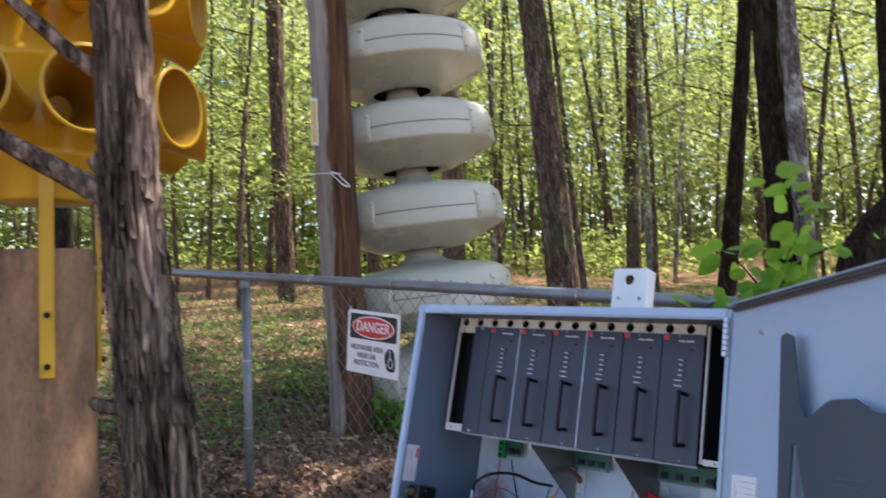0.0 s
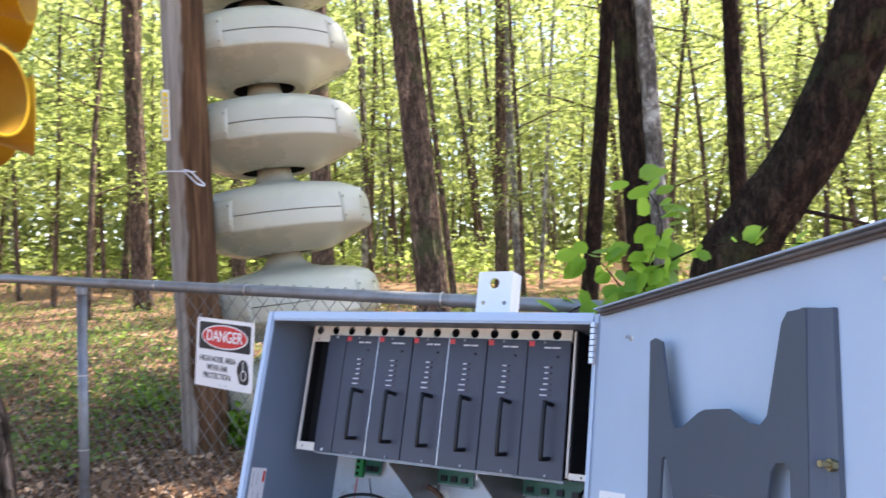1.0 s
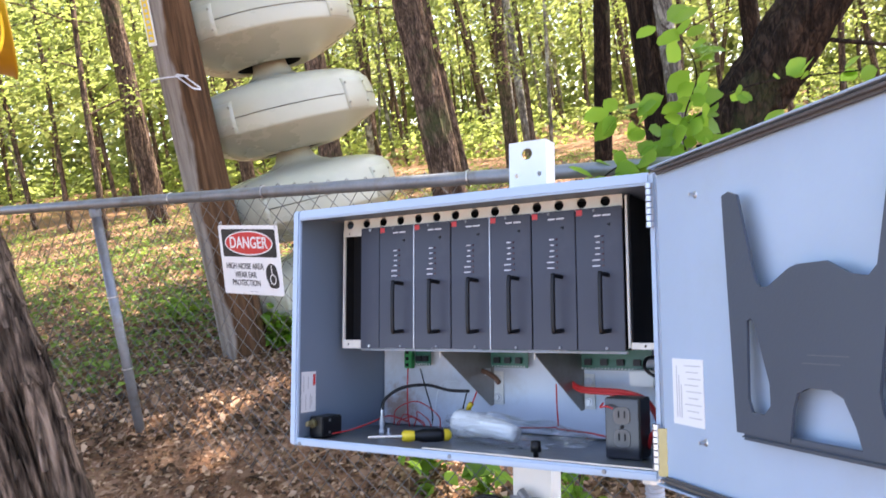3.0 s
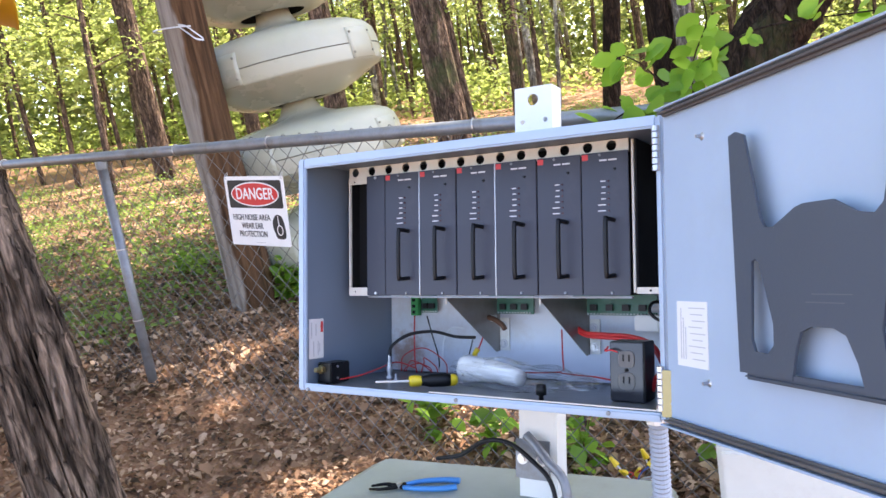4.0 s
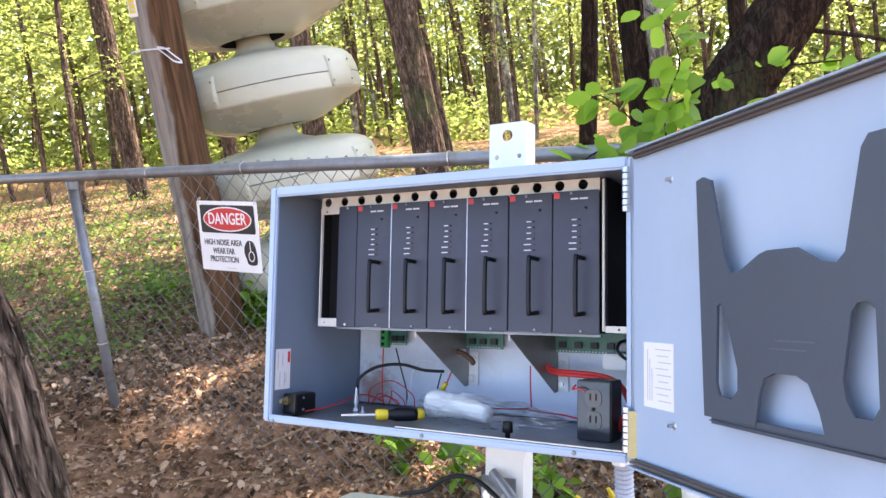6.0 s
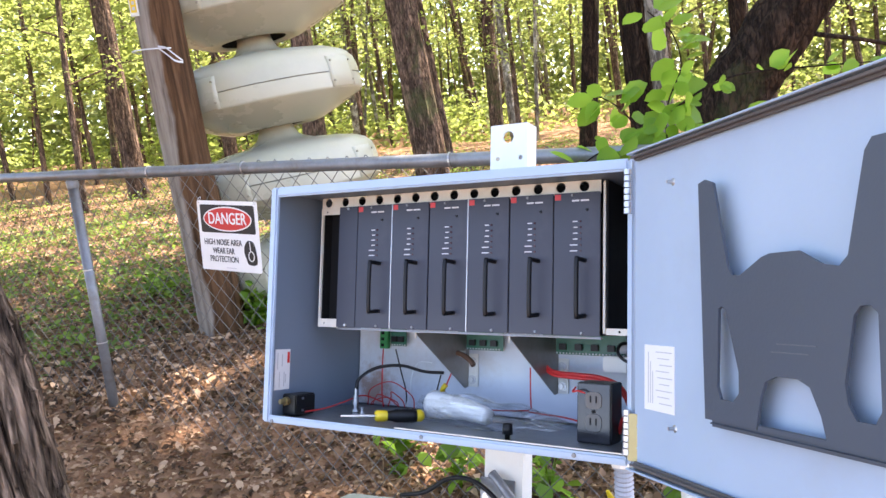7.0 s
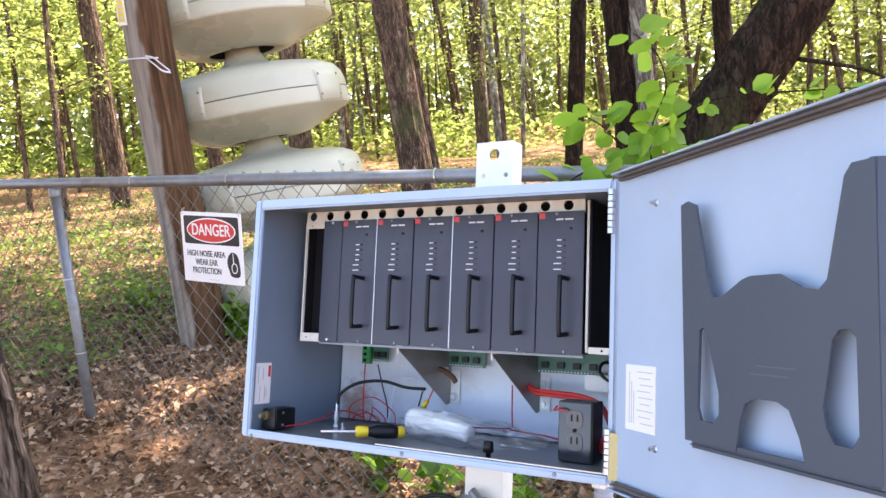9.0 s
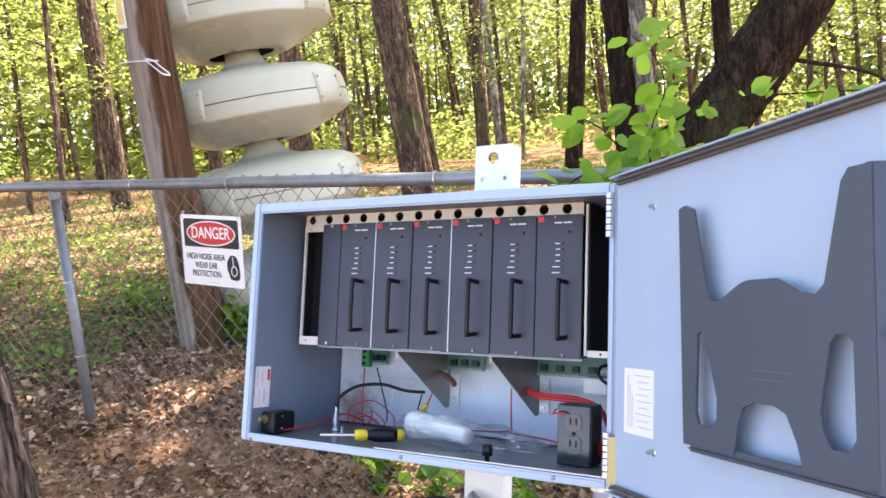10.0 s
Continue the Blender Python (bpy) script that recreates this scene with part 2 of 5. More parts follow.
M = dict(
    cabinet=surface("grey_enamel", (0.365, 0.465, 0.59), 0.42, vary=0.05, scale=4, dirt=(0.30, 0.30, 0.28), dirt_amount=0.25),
    # the same enamel darkened: the cabinet's inner shade is put into its colour
    cabinet_shaded=surface("grey_enamel_shaded", (0.155, 0.20, 0.262), 0.5, vary=0.07, scale=3, dirt=(0.22, 0.20, 0.17), dirt_amount=0.3),
    panel=stained_panel(),
    gasket=surface("rubber_gasket", (0.085, 0.075, 0.07), 0.7, vary=0.3, scale=14, dirt=(0.25, 0.21, 0.18), dirt_amount=0.6, stretch=(0.3, 1, 1)),
    module=surface("charcoal_panel", (0.030, 0.034, 0.053), 0.45, vary=0.10, scale=9, grain=400, relief=0.05, dirt=(0.09, 0.09, 0.10), dirt_amount=0.4),
    # for black parts, and for recesses whose shade is put in as black
    dark=surface("black_and_recess_shade", (0.009, 0.009, 0.010), 0.8, vary=0.2, sheen=0.2),
    black=surface("black_plastic", (0.006, 0.006, 0.007), 0.4, vary=0.2, sheen=0.3),
    white=surface("white_paint", (0.72, 0.72, 0.69), 0.45, vary=0.05, dirt=(0.42, 0.38, 0.32), dirt_amount=0.4),
    cream=surface("cream_strip", (0.70, 0.67, 0.60), 0.5, vary=0.06, dirt=(0.45, 0.40, 0.32), dirt_amount=0.4, scale=20),
    paper=surface("paper_label", (0.74, 0.75, 0.76), 0.6, vary=0.04, relief=0),
    ink=surface("print_grey", (0.46, 0.47, 0.49), 0.7, vary=0.05, relief=0),
    black_ink=surface("print_black", (0.012, 0.012, 0.013), 0.5, vary=0.05, relief=0),
    white_ink=surface("print_white", (0.62, 0.63, 0.66), 0.6, vary=0.05, relief=0),
    red_ink=surface("print_red", (0.62, 0.035, 0.03), 0.5, vary=0.06, relief=0),
    red_mark=surface("red_mark", (0.60, 0.05, 0.055), 0.5, vary=0.08, relief=0),
    led=surface("dark_red_lens", (0.05, 0.006, 0.008), 0.25, vary=0.1, relief=0),
    steel=surface("zinc_steel", (0.55, 0.55, 0.56), 0.38, metal=1.0, vary=0.12, scale=25),
    galv=surface("galvanised_steel", (0.235, 0.25, 0.27), 0.5, metal=0.6, vary=0.25, scale=16, grain=120, dirt=(0.17, 0.135, 0.10), dirt_amount=0.75),
    wire=surface("dull_fence_wire", (0.16, 0.155, 0.15), 0.5, metal=0.3, vary=0.25, scale=30, dirt=(0.14, 0.11, 0.08), dirt_amount=0.5),
    gusset=surface("bare_sheet_steel", (0.30, 0.285, 0.27), 0.42, metal=0.8, vary=0.15, scale=12, dirt=(0.16, 0.12, 0.09), dirt_amount=0.4),
    siren_lead=surface("brown_sleeve", (0.12, 0.06, 0.035), 0.6, vary=0.2),
    faint=surface("faint_print", (0.10, 0.115, 0.135), 0.5, vary=0.05, relief=0),
    brass=surface("yellow_zinc", (0.33, 0.28, 0.15), 0.4, metal=0.9, vary=0.2, scale=40),
    board=surface("green_board", (0.012, 0.11, 0.07), 0.4, vary=0.15, scale=40),
    green=surface("green_terminal", (0.02, 0.24, 0.07), 0.4, vary=0.1),
    red_wire=surface("red_wire", (0.55, 0.025, 0.025), 0.4, vary=0.1),
    white_wire=surface("white_wire", (0.62, 0.66, 0.70), 0.4, vary=0.1),
    blue_wire=surface("blue_wire", (0.05, 0.12, 0.4), 0.4, vary=0.1),
    yellow=surface("yellow_plastic", (0.75, 0.52, 0.02), 0.4, vary=0.08),
    holder=surface("slate_plastic", (0.056, 0.072, 0.098), 0.5, vary=0.07, scale=5, grain=300),
    sign=surface("sign_white", (0.82, 0.81, 0.80), 0.35, vary=0.03, relief=0, dirt=(0.6, 0.57, 0.5), dirt_amount=0.2),
    horn=surface("cream_fibreglass", (0.455, 0.455, 0.36), 0.3, vary=0.05, scale=3, grain=30, relief=0.04, dirt=(0.30, 0.31, 0.22), dirt_amount=0.3),
    seam=surface("dark_seam", (0.27, 0.27, 0.22), 0.7, vary=0.2),
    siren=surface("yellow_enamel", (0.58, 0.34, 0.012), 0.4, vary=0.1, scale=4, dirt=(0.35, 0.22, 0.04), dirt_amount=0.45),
    # yellow enamel darkened to ochre, so the mouths carry their shade as colour
    siren_shaded=surface("shaded_horn_mouth", (0.34, 0.175, 0.010), 0.5, vary=0.15, scale=5, dirt=(0.2, 0.1, 0.02), dirt_amount=0.5),
    post=surface("tan_timber", (0.27, 0.155, 0.08), 0.85, vary=0.45, scale=9, grain=90, relief=0.5, dirt=(0.09, 0.055, 0.032), dirt_amount=0.85, stretch=(1, 1, 0.4)),
    pedestal=surface("pale_green_paint", (0.33, 0.355, 0.30), 0.5, vary=0.12, scale=5, dirt=(0.20, 0.17, 0.11), dirt_amount=0.5),
    pvc=surface("grey_pvc", (0.33, 0.36, 0.41), 0.4, vary=0.06),
    blue_grip=surface("blue_grip", (0.03, 0.22, 0.55), 0.4, vary=0.06),
    pale_wrap=surface("white_wrap", (0.80, 0.79, 0.77), 0.6, vary=0.08),
    socket=surface("socket_plastic", (0.10, 0.092, 0.088), 0.35, vary=0.1, relief=0),
    floor_steel=surface("scuffed_cabinet_floor", (0.17, 0.18, 0.185), 0.34, metal=0.25, vary=0.22, scale=12, grain=90, dirt=(0.16, 0.12, 0.085), dirt_amount=0.6),
    gloss=surface("polished_black_steel", (0.045, 0.045, 0.052), 0.16, metal=0.5, vary=0.15, scale=20, relief=0.03),
    film=clear_film(),
    pole=pole_wood(),
    ground=litter_ground(),
    cedar=bark("cedar_bark", (0.009, 0.006, 0.004), (0.47, 0.34, 0.255), 13, depth=1.0, long=0.13),
    bark=bark("oak_bark", (0.022, 0.014, 0.010), (0.30, 0.205, 0.15), 14, moss=(0.07, 0.085, 0.035)),
    pale_bark=bark("lichen_bark", (0.06, 0.05, 0.042), (0.40, 0.37, 0.32), 10, lichen=(0.62, 0.62, 0.57)),
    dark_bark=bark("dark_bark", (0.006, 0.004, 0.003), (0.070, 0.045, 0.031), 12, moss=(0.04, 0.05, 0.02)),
    leaf=leafy("green_leaves", (0.014, 0.034, 0.009), (0.085, 0.14, 0.03), (0.54, 0.66, 0.17), 0.52),
    far_leaf=leafy("sunlit_far_leaves", (0.016, 0.036, 0.010), (0.11, 0.16, 0.04), (0.60, 0.68, 0.22), 0.52),
    vine=leafy("vine_leaves", (0.08, 0.19, 0.02), (0.14, 0.30, 0.035), (0.46, 0.74, 0.09), 0.55, 0.4),
    weed=leafy("ground_plants", (0.045, 0.095, 0.018), (0.11, 0.19, 0.035), (0.34, 0.50, 0.09), 0.4),
    # darkest dry leaves go near black: shade of the litter's gaps as leaf colour
    dry=leafy("dry_leaves", (0.012, 0.006, 0.003), (0.235, 0.13, 0.07), (0.95, 0.72, 0.50), 0.10, 0.7),
)


# ---- mesh tools ----
def part(name, bm, material, parent=None, label="", smooth=False):
    """Links a bmesh as one mesh object, under a thing or a part."""
    me = bpy.data.meshes.new(name)
    bmesh.ops.recalc_face_normals(bm, faces=bm.faces)
    bm.to_mesh(me)
    bm.free()
    me.materials.append(material)
    if smooth:
        me.polygons.foreach_set("use_smooth", [True] * len(me.polygons))
    ob = new(name, me)
    if parent:
        ob.parent = parent
    if label:
        ob["label"] = label
    return ob


def thing(name, m, label, category, group="", kind=""):
    ob = new(name)
    ob.empty_display_size = 0.05
    ob.matrix_basis = m
    return tagged(ob, label, category, group, kind)


def block(bm, x0, x1, y0, y1, z0, z1, bevel=0.0, m=None):
    r = bmesh.ops.create_cube(bm, size=1, matrix=Matrix.Translation(((x0 + x1) / 2, (y0 + y1) / 2, (z0 + z1) / 2)) @ Matrix.Diagonal((x1 - x0, y1 - y0, z1 - z0, 1)))
    vs = r["verts"]
    if bevel:
        es = list({e for v in vs for e in v.link_edges})
        vs = list({v for f in bmesh.ops.bevel(bm, geom=es, offset=bevel, segments=2, affect="EDGES", clamp_overlap=True)["faces"] for v in f.verts} | {v for v in vs if v.is_valid})
    if m is not None:
        bmesh.ops.transform(bm, matrix=m, verts=vs)
    return bm


def solid(*a, **k):
    return block(bmesh.new(), *a, **k)


def rod(bm, a, b, r0, r1=None, seg=12, caps=True):
    a, b = Vector(a), Vector(b)
    q = (b - a).to_track_quat("Z", "Y").to_matrix().to_4x4()
    bmesh.ops.create_cone(bm, cap_ends=caps, segments=seg, radius1=r0, radius2=r0 if r1 is None else r1, depth=(b - a).length, matrix=Matrix.Translation((a + b) / 2) @ q)
    return bm


def spline(pts, steps=6):
    """Points of a smooth line through the given ones."""
    p = [Vector(q) for q in pts]
    p = [2 * p[0] - p[1]] + p + [2 * p[-1] - p[-2]]
    out = []
    for i in range(1, len(p) - 2):
        a, b, c, d = p[i - 1:i + 3]
        for k in range(steps):
            t = k / steps
            out.append(0.5 * (2 * b + (c - a) * t + (2 * a - 5 * b + 4 * c - d) * t * t + (3 * b - a - 3 * c + d) * t ** 3))
    return out + [p[-2]]


def tube(bm, pts, radius, seg=8, steps=6, rough=0.0, freq=3.0, ribs=0.0, groove=0.0):
    """A tube along a smooth line; radius: a number or one for each end; rough: uneven like bark."""
    line = spline(pts, steps) if steps > 1 else [Vector(p) for p in pts]
    r0, r1 = radius if isinstance(radius, tuple) else (radius, radius)
    rings, up = [], Vector((0.13, 0.97, 0.2))
    for i, p in enumerate(line):
        ahead = (line[min(i + 1, len(line) - 1)] - line[max(i - 1, 0)]).normalized()
        side = ahead.cross(up).normalized()
        over = side.cross(ahead)
        r = r0 + (r1 - r0) * i / (len(line) - 1)
        ring = []
        for k in range(seg):
            a = 2 * math.pi * k / seg
            d = side * math.cos(a) + over * math.sin(a)
            f = 1.0
            if rough:
                q = p + d * r
                f += rough * noise.noise(Vector((d.x * freq * 1.6, d.y * freq * 1.6, q.z * freq * 0.5 + d.z)))
                f += rough * 0.9 * (0.35 - abs(noise.noise(Vector((d.x * freq * 2.3, d.y * freq * 2.3, q.z * freq * 0.35 + 7)))) * 1.6)
                f += rough * 0.6 * noise.noise(Vector((d.x * freq * 5, d.y * freq * 5, q.z * freq * 1.2)))
            if groove:
                q = noise.noise(Vector((d.x * 4.5, d.y * 4.5, p.z * 1.1 / max(r0, 0.05) * 0.12 + 3)))
                q2 = noise.noise(Vector((d.x * 9, d.y * 9, p.z * 2.0 / max(r0, 0.05) * 0.12 - 5)))
                f -= groove * max(0.0, 1 - abs(q) * 6) + 0.6 * groove * max(0.0, 1 - abs(q2) * 5)
            if ribs:
                f += ribs * (i % 2)
            ring.append(bm.verts.new(p + d * r * f))
        rings.append(ring)
    for a, b in zip(rings, rings[1:]):
        for k in range(seg):
            bm.faces.new((a[k], a[(k + 1) % seg], b[(k + 1) % seg], b[k]))
    bm.faces.new(rings[0]), bm.faces.new(rings[-1])
    return bm


def lathe(bm, profile, seg=48, m=Matrix()):
    rings = [[bm.verts.new(m @ Vector((r * math.cos(2 * math.pi * k / seg), r * math.sin(2 * math.pi * k / seg), z))) for k in range(seg)] for r, z in profile]
    for a, b in zip(rings, rings[1:]):
        for k in range(seg):
            bm.faces.new((a[k], a[(k + 1) % seg], b[(k + 1) % seg], b[k]))
    return bm


def plate(loops, thick, m=Matrix()):
    """A flat plate in the local x-z plane, from y = 0 to thick; the first loop is its outline, the others are holes."""
    bm = bmesh.new()
    edges = []
    for loop in loops:
        vs = [bm.verts.new((x, 0, z)) for x, z in loop]
        edges += [bm.edges.new((a, b)) for a, b in zip(vs, vs[1:] + vs[:1])]
    bmesh.ops.triangle_fill(bm, edges=edges, use_beauty=True, normal=(0, -1, 0))
    ext = bmesh.ops.extrude_face_region(bm, geom=bm.faces[:])
    bmesh.ops.translate(bm, vec=(0, thick, 0), verts=[v for v in ext["geom"] if isinstance(v, bmesh.types.BMVert)])
    bmesh.ops.transform(bm, matrix=m, verts=bm.verts)
    return bm


def circle(x, z, r, n=14, rz=None):
    return [(x + r * math.cos(2 * math.pi * k / n), z + (rz or r) * math.sin(2 * math.pi * k / n)) for k in range(n)]


def rounded(x0, x1, z0, z1, r, n=4):
    out = []
    for cx, cz, a0 in ((x1 - r, z1 - r, 0), (x0 + r, z1 - r, 90), (x0 + r, z0 + r, 180), (x1 - r, z0 + r, 270)):
        out += [(cx + r * math.cos(radians(a0 + 90 * k / n)), cz + r * math.sin(radians(a0 + 90 * k / n))) for k in range(n + 1)]
    return out


def smooth_loop(pts, steps=4):
    p = [Vector((x, z, 0)) for x, z in pts]
    out, n = [], len(p)
    for i in range(n):
        a, b, c, d = p[i - 1], p[i], p[(i + 1) % n], p[(i + 2) % n]
        for k in range(steps):
            t = k / steps
            q = 0.5 * (2 * b + (c - a) * t + (2 * a - 5 * b + 4 * c - d) * t * t + (3 * b - a - 3 * c + d) * t ** 3)
            out.append((q.x, q.y))
    return out


def lettering(words, size, m, material, parent, width=None, bold=0.0):
    """Raised letters in the built-in font, centred, in the local x-z plane."""
    cu = bpy.data.curves.new("lettering", "FONT")
    cu.body, cu.size, cu.align_x, cu.align_y, cu.extrude, cu.offset = words, size, "CENTER", "CENTER", 0.0004, bold
    tmp = new("lettering", cu)
    bpy.context.view_layer.update()
    me = bpy.data.meshes.new_from_object(tmp.evaluated_get(bpy.context.evaluated_depsgraph_get()))
    bpy.data.objects.remove(tmp)
    xs = [v.co.x for v in me.vertices]
    k = width / (max(xs) - min(xs)) if width else 1.0
    me.transform(m @ pose(0, 0, 0, 90, 0, 0) @ Matrix.Diagonal((k, 1, 1, 1)))
    me.materials.clear()
    me.materials.append(material)
    ob = new("lettering", me)
    ob.parent = parent
    return ob


def quads(name, verts, material, per=4):
    """One mesh of many separate leaves, from an array of corners (n, per, 3)."""
    n = len(verts)
    me = bpy.data.meshes.new(name)
    me.vertices.add(n * per), me.loops.add(n * per), me.polygons.add(n)
    me.vertices.foreach_set("co", np.ascontiguousarray(verts, dtype=np.float32).ravel())
    me.loops.foreach_set("vertex_index", np.arange(n * per, dtype=np.int32))
    me.polygons.foreach_set("loop_start", np.arange(0, n * per, per, dtype=np.int32))
    me.update()
    me.materials.append(material)
    return me


def leaves(rng, centres, size, flat=0.5, long=1.7, spread=0.3, curl=1.0):
    """Pointed leaves round the centres: six corners each, turned at random, more or less level."""
    n = len(centres)
    nrm = rng.normal(size=(n, 3))
    nrm[:, 2] = np.abs(nrm[:, 2]) + flat * 2
    nrm /= np.linalg.norm(nrm, axis=1, keepdims=True)
    u = np.cross(nrm, rng.normal(size=(n, 3)))
    u /= np.linalg.norm(u, axis=1, keepdims=True)
    v = np.cross(nrm, u)
    s = size * (1 + spread * rng.normal(size=n)).clip(0.4, 1.8)[:, None]
    u, v = u * s * long / 2, v * s / 2
    shape = ((-1, 0, 0), (-0.3, 0.85, 0.12), (0.35, 0.75, 0.12), (1, 0, -0.15), (0.35, -0.75, 0.12), (-0.3, -0.85, 0.12))
    return np.stack([centres + a * u + b * v + c * curl * s * nrm for a, b, c in shape], 1)


# ---- ground ----
def ground_height(x, y):
    """The slope: it rises to the woods, steeper near the fence."""
    u = (y - x) * 0.7071
    rise = np.where(u < 3, 0.085 * u, 0.255 + 0.062 * (u - 3))
    rise = np.where(u > 28, 0.255 + 0.062 * 25 + 0.03 * (u - 28), rise)
    rise = np.maximum(rise, -0.12 + 0.01 * u.clip(-60, 0))
    w = 0.035 * np.sin(0.9 * x + 0.4 * y) * np.cos(0.7 * y - 0.3 * x) + 0.012 * np.sin(3.1 * x + 1.3) * np.sin(2.7 * y)
    a, b = ((x + 1.7) / 1.8).clip(0, 1), ((y - 1.4) / 4).clip(0, 1)
    dip = 0.2 * a * a * (3 - 2 * a) * (1 - b * b * (3 - 2 * b))
    return 0.56 + rise + w - dip


def gz(x, y):
    return float(ground_height(np.array(float(x)), np.array(float(y))))


def build_ground():
    k = np.linspace(-1, 1, 261)
    axis = 1.2 * np.sinh(k * 6.3) + 9 * k
    gx, gy = np.meshgrid(axis - 2, axis + 3)
    rng = np.random.default_rng(3)
    z = ground_height(gx, gy) + rng.normal(size=gx.shape) * 0.006
    n = len(axis)
    idx = np.arange(n * n).reshape(n, n)
    faces = np.stack([idx[:-1, :-1], idx[:-1, 1:], idx[1:, 1:], idx[1:, :-1]], -1).reshape(-1, 4)
    me = bpy.data.meshes.new("ground")
    me.from_pydata(np.stack([gx, gy, z], -1).reshape(-1, 3).tolist(), [], faces.tolist())
    me.polygons.foreach_set("use_smooth", [True] * len(me.polygons))
    me.materials.append(M["ground"])
    tagged(new("ground", me), "woodland floor of brown leaf litter and reddish soil", "ground", kind="structure")


build_ground()

# ---- the control cabinet, in its own frame: x along the front, y into it, z up the front ----
BOX = pose(0, 0, 1.05, -14.85, 0.74, 0)
W, H, D = 0.660, 0.407, 0.277


def at_box(x, y, z):
    return BOX @ Matrix.Translation((x, y, z))


def build_cabinet():
    c = thing("control_cabinet", BOX, "open grey steel control cabinet on a white post", "cabinet")
    t = 0.003
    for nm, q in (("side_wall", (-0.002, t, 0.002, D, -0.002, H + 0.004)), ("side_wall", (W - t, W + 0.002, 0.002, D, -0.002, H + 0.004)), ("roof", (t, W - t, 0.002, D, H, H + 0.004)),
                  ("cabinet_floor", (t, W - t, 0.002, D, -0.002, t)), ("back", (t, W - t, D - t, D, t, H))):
        # walls, roof and back wear the enamel with shade in its colour
        part(nm, solid(*q), M["floor_steel" if nm == "cabinet_floor" else "cabinet_shaded"], c)
    bm = bmesh.new()
    r = 0.011
    block(bm, -0.005, r, -0.007, 0.004, -0.005, H + 0.006, 0.003)
    block(bm, W - 0.006, W + 0.004, -0.007, 0.004, -0.005, H + 0.006, 0.003)
    block(bm, r - 0.002, W - 0.004, -0.0075, 0.004, H - 0.0115, H + 0.0060, 0.003)
    block(bm, r - 0.002, W - 0.004, -0.0075, 0.004, -0.0055, 0.007, 0.003)
    part("rim", bm, M["cabinet"], c, "pale worn front rim")
    part("backplate", solid(0.006, W - 0.008, D - 0.014, D - 0.008, 0.006, H - 0.01, bevel=0.001), M["panel"], c, "light enamelled backplate")
    for x, z in ((0.02, -0.004), (0.33, -0.001), (0.58, -0.001)):
        part("rim_screw", rod(bmesh.new(), (x, -0.007, z + 0.002), (x, -0.0092, z + 0.002), 0.0036, 0.003, 10), M["galv"], c)
    # piano hinge knuckles and the latch plate
    for z0, z1 in ((0.335, 0.398), (0.012, 0.072)):
        for k in range(7):
            z = z0 + (z1 - z0) * k / 7
            bm = rod(bmesh.new(), (W - 0.004, -0.0125, z), (W - 0.004, -0.0125, z + (z1 - z0) / 8.5), 0.0050, seg=10)
            part("hinge_knuckle", bm, M["steel"], c)
    bm = plate([rounded(W - 0.002, W + 0.020, 0.004, 0.066, 0.003), circle(W + 0.012, 0.05, 0.0022, 8), circle(W + 0.012, 0.022, 0.0022, 8)], 0.0025, Matrix.Translation((0, -0.0155, 0)))
    part("latch_plate", bm, M["brass"], c, "yellow zinc-plated latch plate")
    # paper plate on the inner side wall
    lab = part("rating_label", solid(0.0032, 0.0042, 0.013, 0.052, 0.048, 0.121), M["paper"], c, "printed paper rating label")
    part("stripe", solid(0.0043, 0.0047, 0.044, 0.050, 0.096, 0.116), M["red_ink"], lab)
    for y, z0, z1 in ((0.018, 0.085, 0.115), (0.024, 0.052, 0.08), (0.03, 0.09, 0.112), (0.036, 0.054, 0.08), (0.04, 0.06, 0.076)):
        part("text_bar", solid(0.0043, 0.0046, y, y + 0.0016, z0, z1), M["ink"], lab)
    # the open door
    a = radians(-43)
    dm = Matrix.Translation((W + 0.003, -0.008, 0)) @ Matrix.Rotation(a, 4, "Z")
    dw, z0, z1 = 0.668, -0.004, 0.414
    e = thing("door", dm, "", "")  # hinged part
    e.parent = c

    def dpart(name, bm, mat, label="", parent=e):
        return part(name, bm, mat, parent, label)

    dpart("door_skin", solid(0.004, dw, 0.0, 0.0025, z0, z1, bevel=0.001), M["cabinet"])
    for nm, q in (("upper_flange", (0.004, dw, -0.014, 0.0275, z1, z1 + 0.0025)), ("lower_flange", (0.004, dw, -0.014, 0.0275, z0 - 0.0025, z0)), ("end_flange", (dw, dw + 0.0025, -0.014, 0.0275, z0, z1)), ("hinge_flange", (0.001, 0.0045, 0.0026, 0.0275, z0, z1))):
        dpart(nm, solid(*q, bevel=0.0008), M["cabinet"])
    for nm, q in (("upper_gasket", (0.012, dw - 0.004, -0.010, -0.0004, z1 - 0.0095, z1 - 0.001)), ("lower_gasket", (0.012, dw - 0.004, -0.010, -0.0004, z0 + 0.001, z0 + 0.0095)), ("end_gasket", (dw - 0.012, dw - 0.002, -0.010, -0.0004, z0 + 0.01, z1 - 0.01))):
        dpart(nm, solid(*q, bevel=0.003), M["gasket"], "dark weathered rubber gasket")
        x0, x1, y0, y1, q0, q1 = q
        dpart("gasket_ridge", solid(x0, x1, y0 - 0.003, y0 + 0.001, (q0 + q1) / 2 - 0.0012, (q0 + q1) / 2 + 0.0016, bevel=0.0008), M["gasket"])
    for s, z in ((0.095, 0.364), (0.098, 0.06), (0.522, 0.366), (0.522, 0.06)):
        bm = rod(bmesh.new(), (s, 0, z), (s, -0.009, z), 0.0022, seg=8)
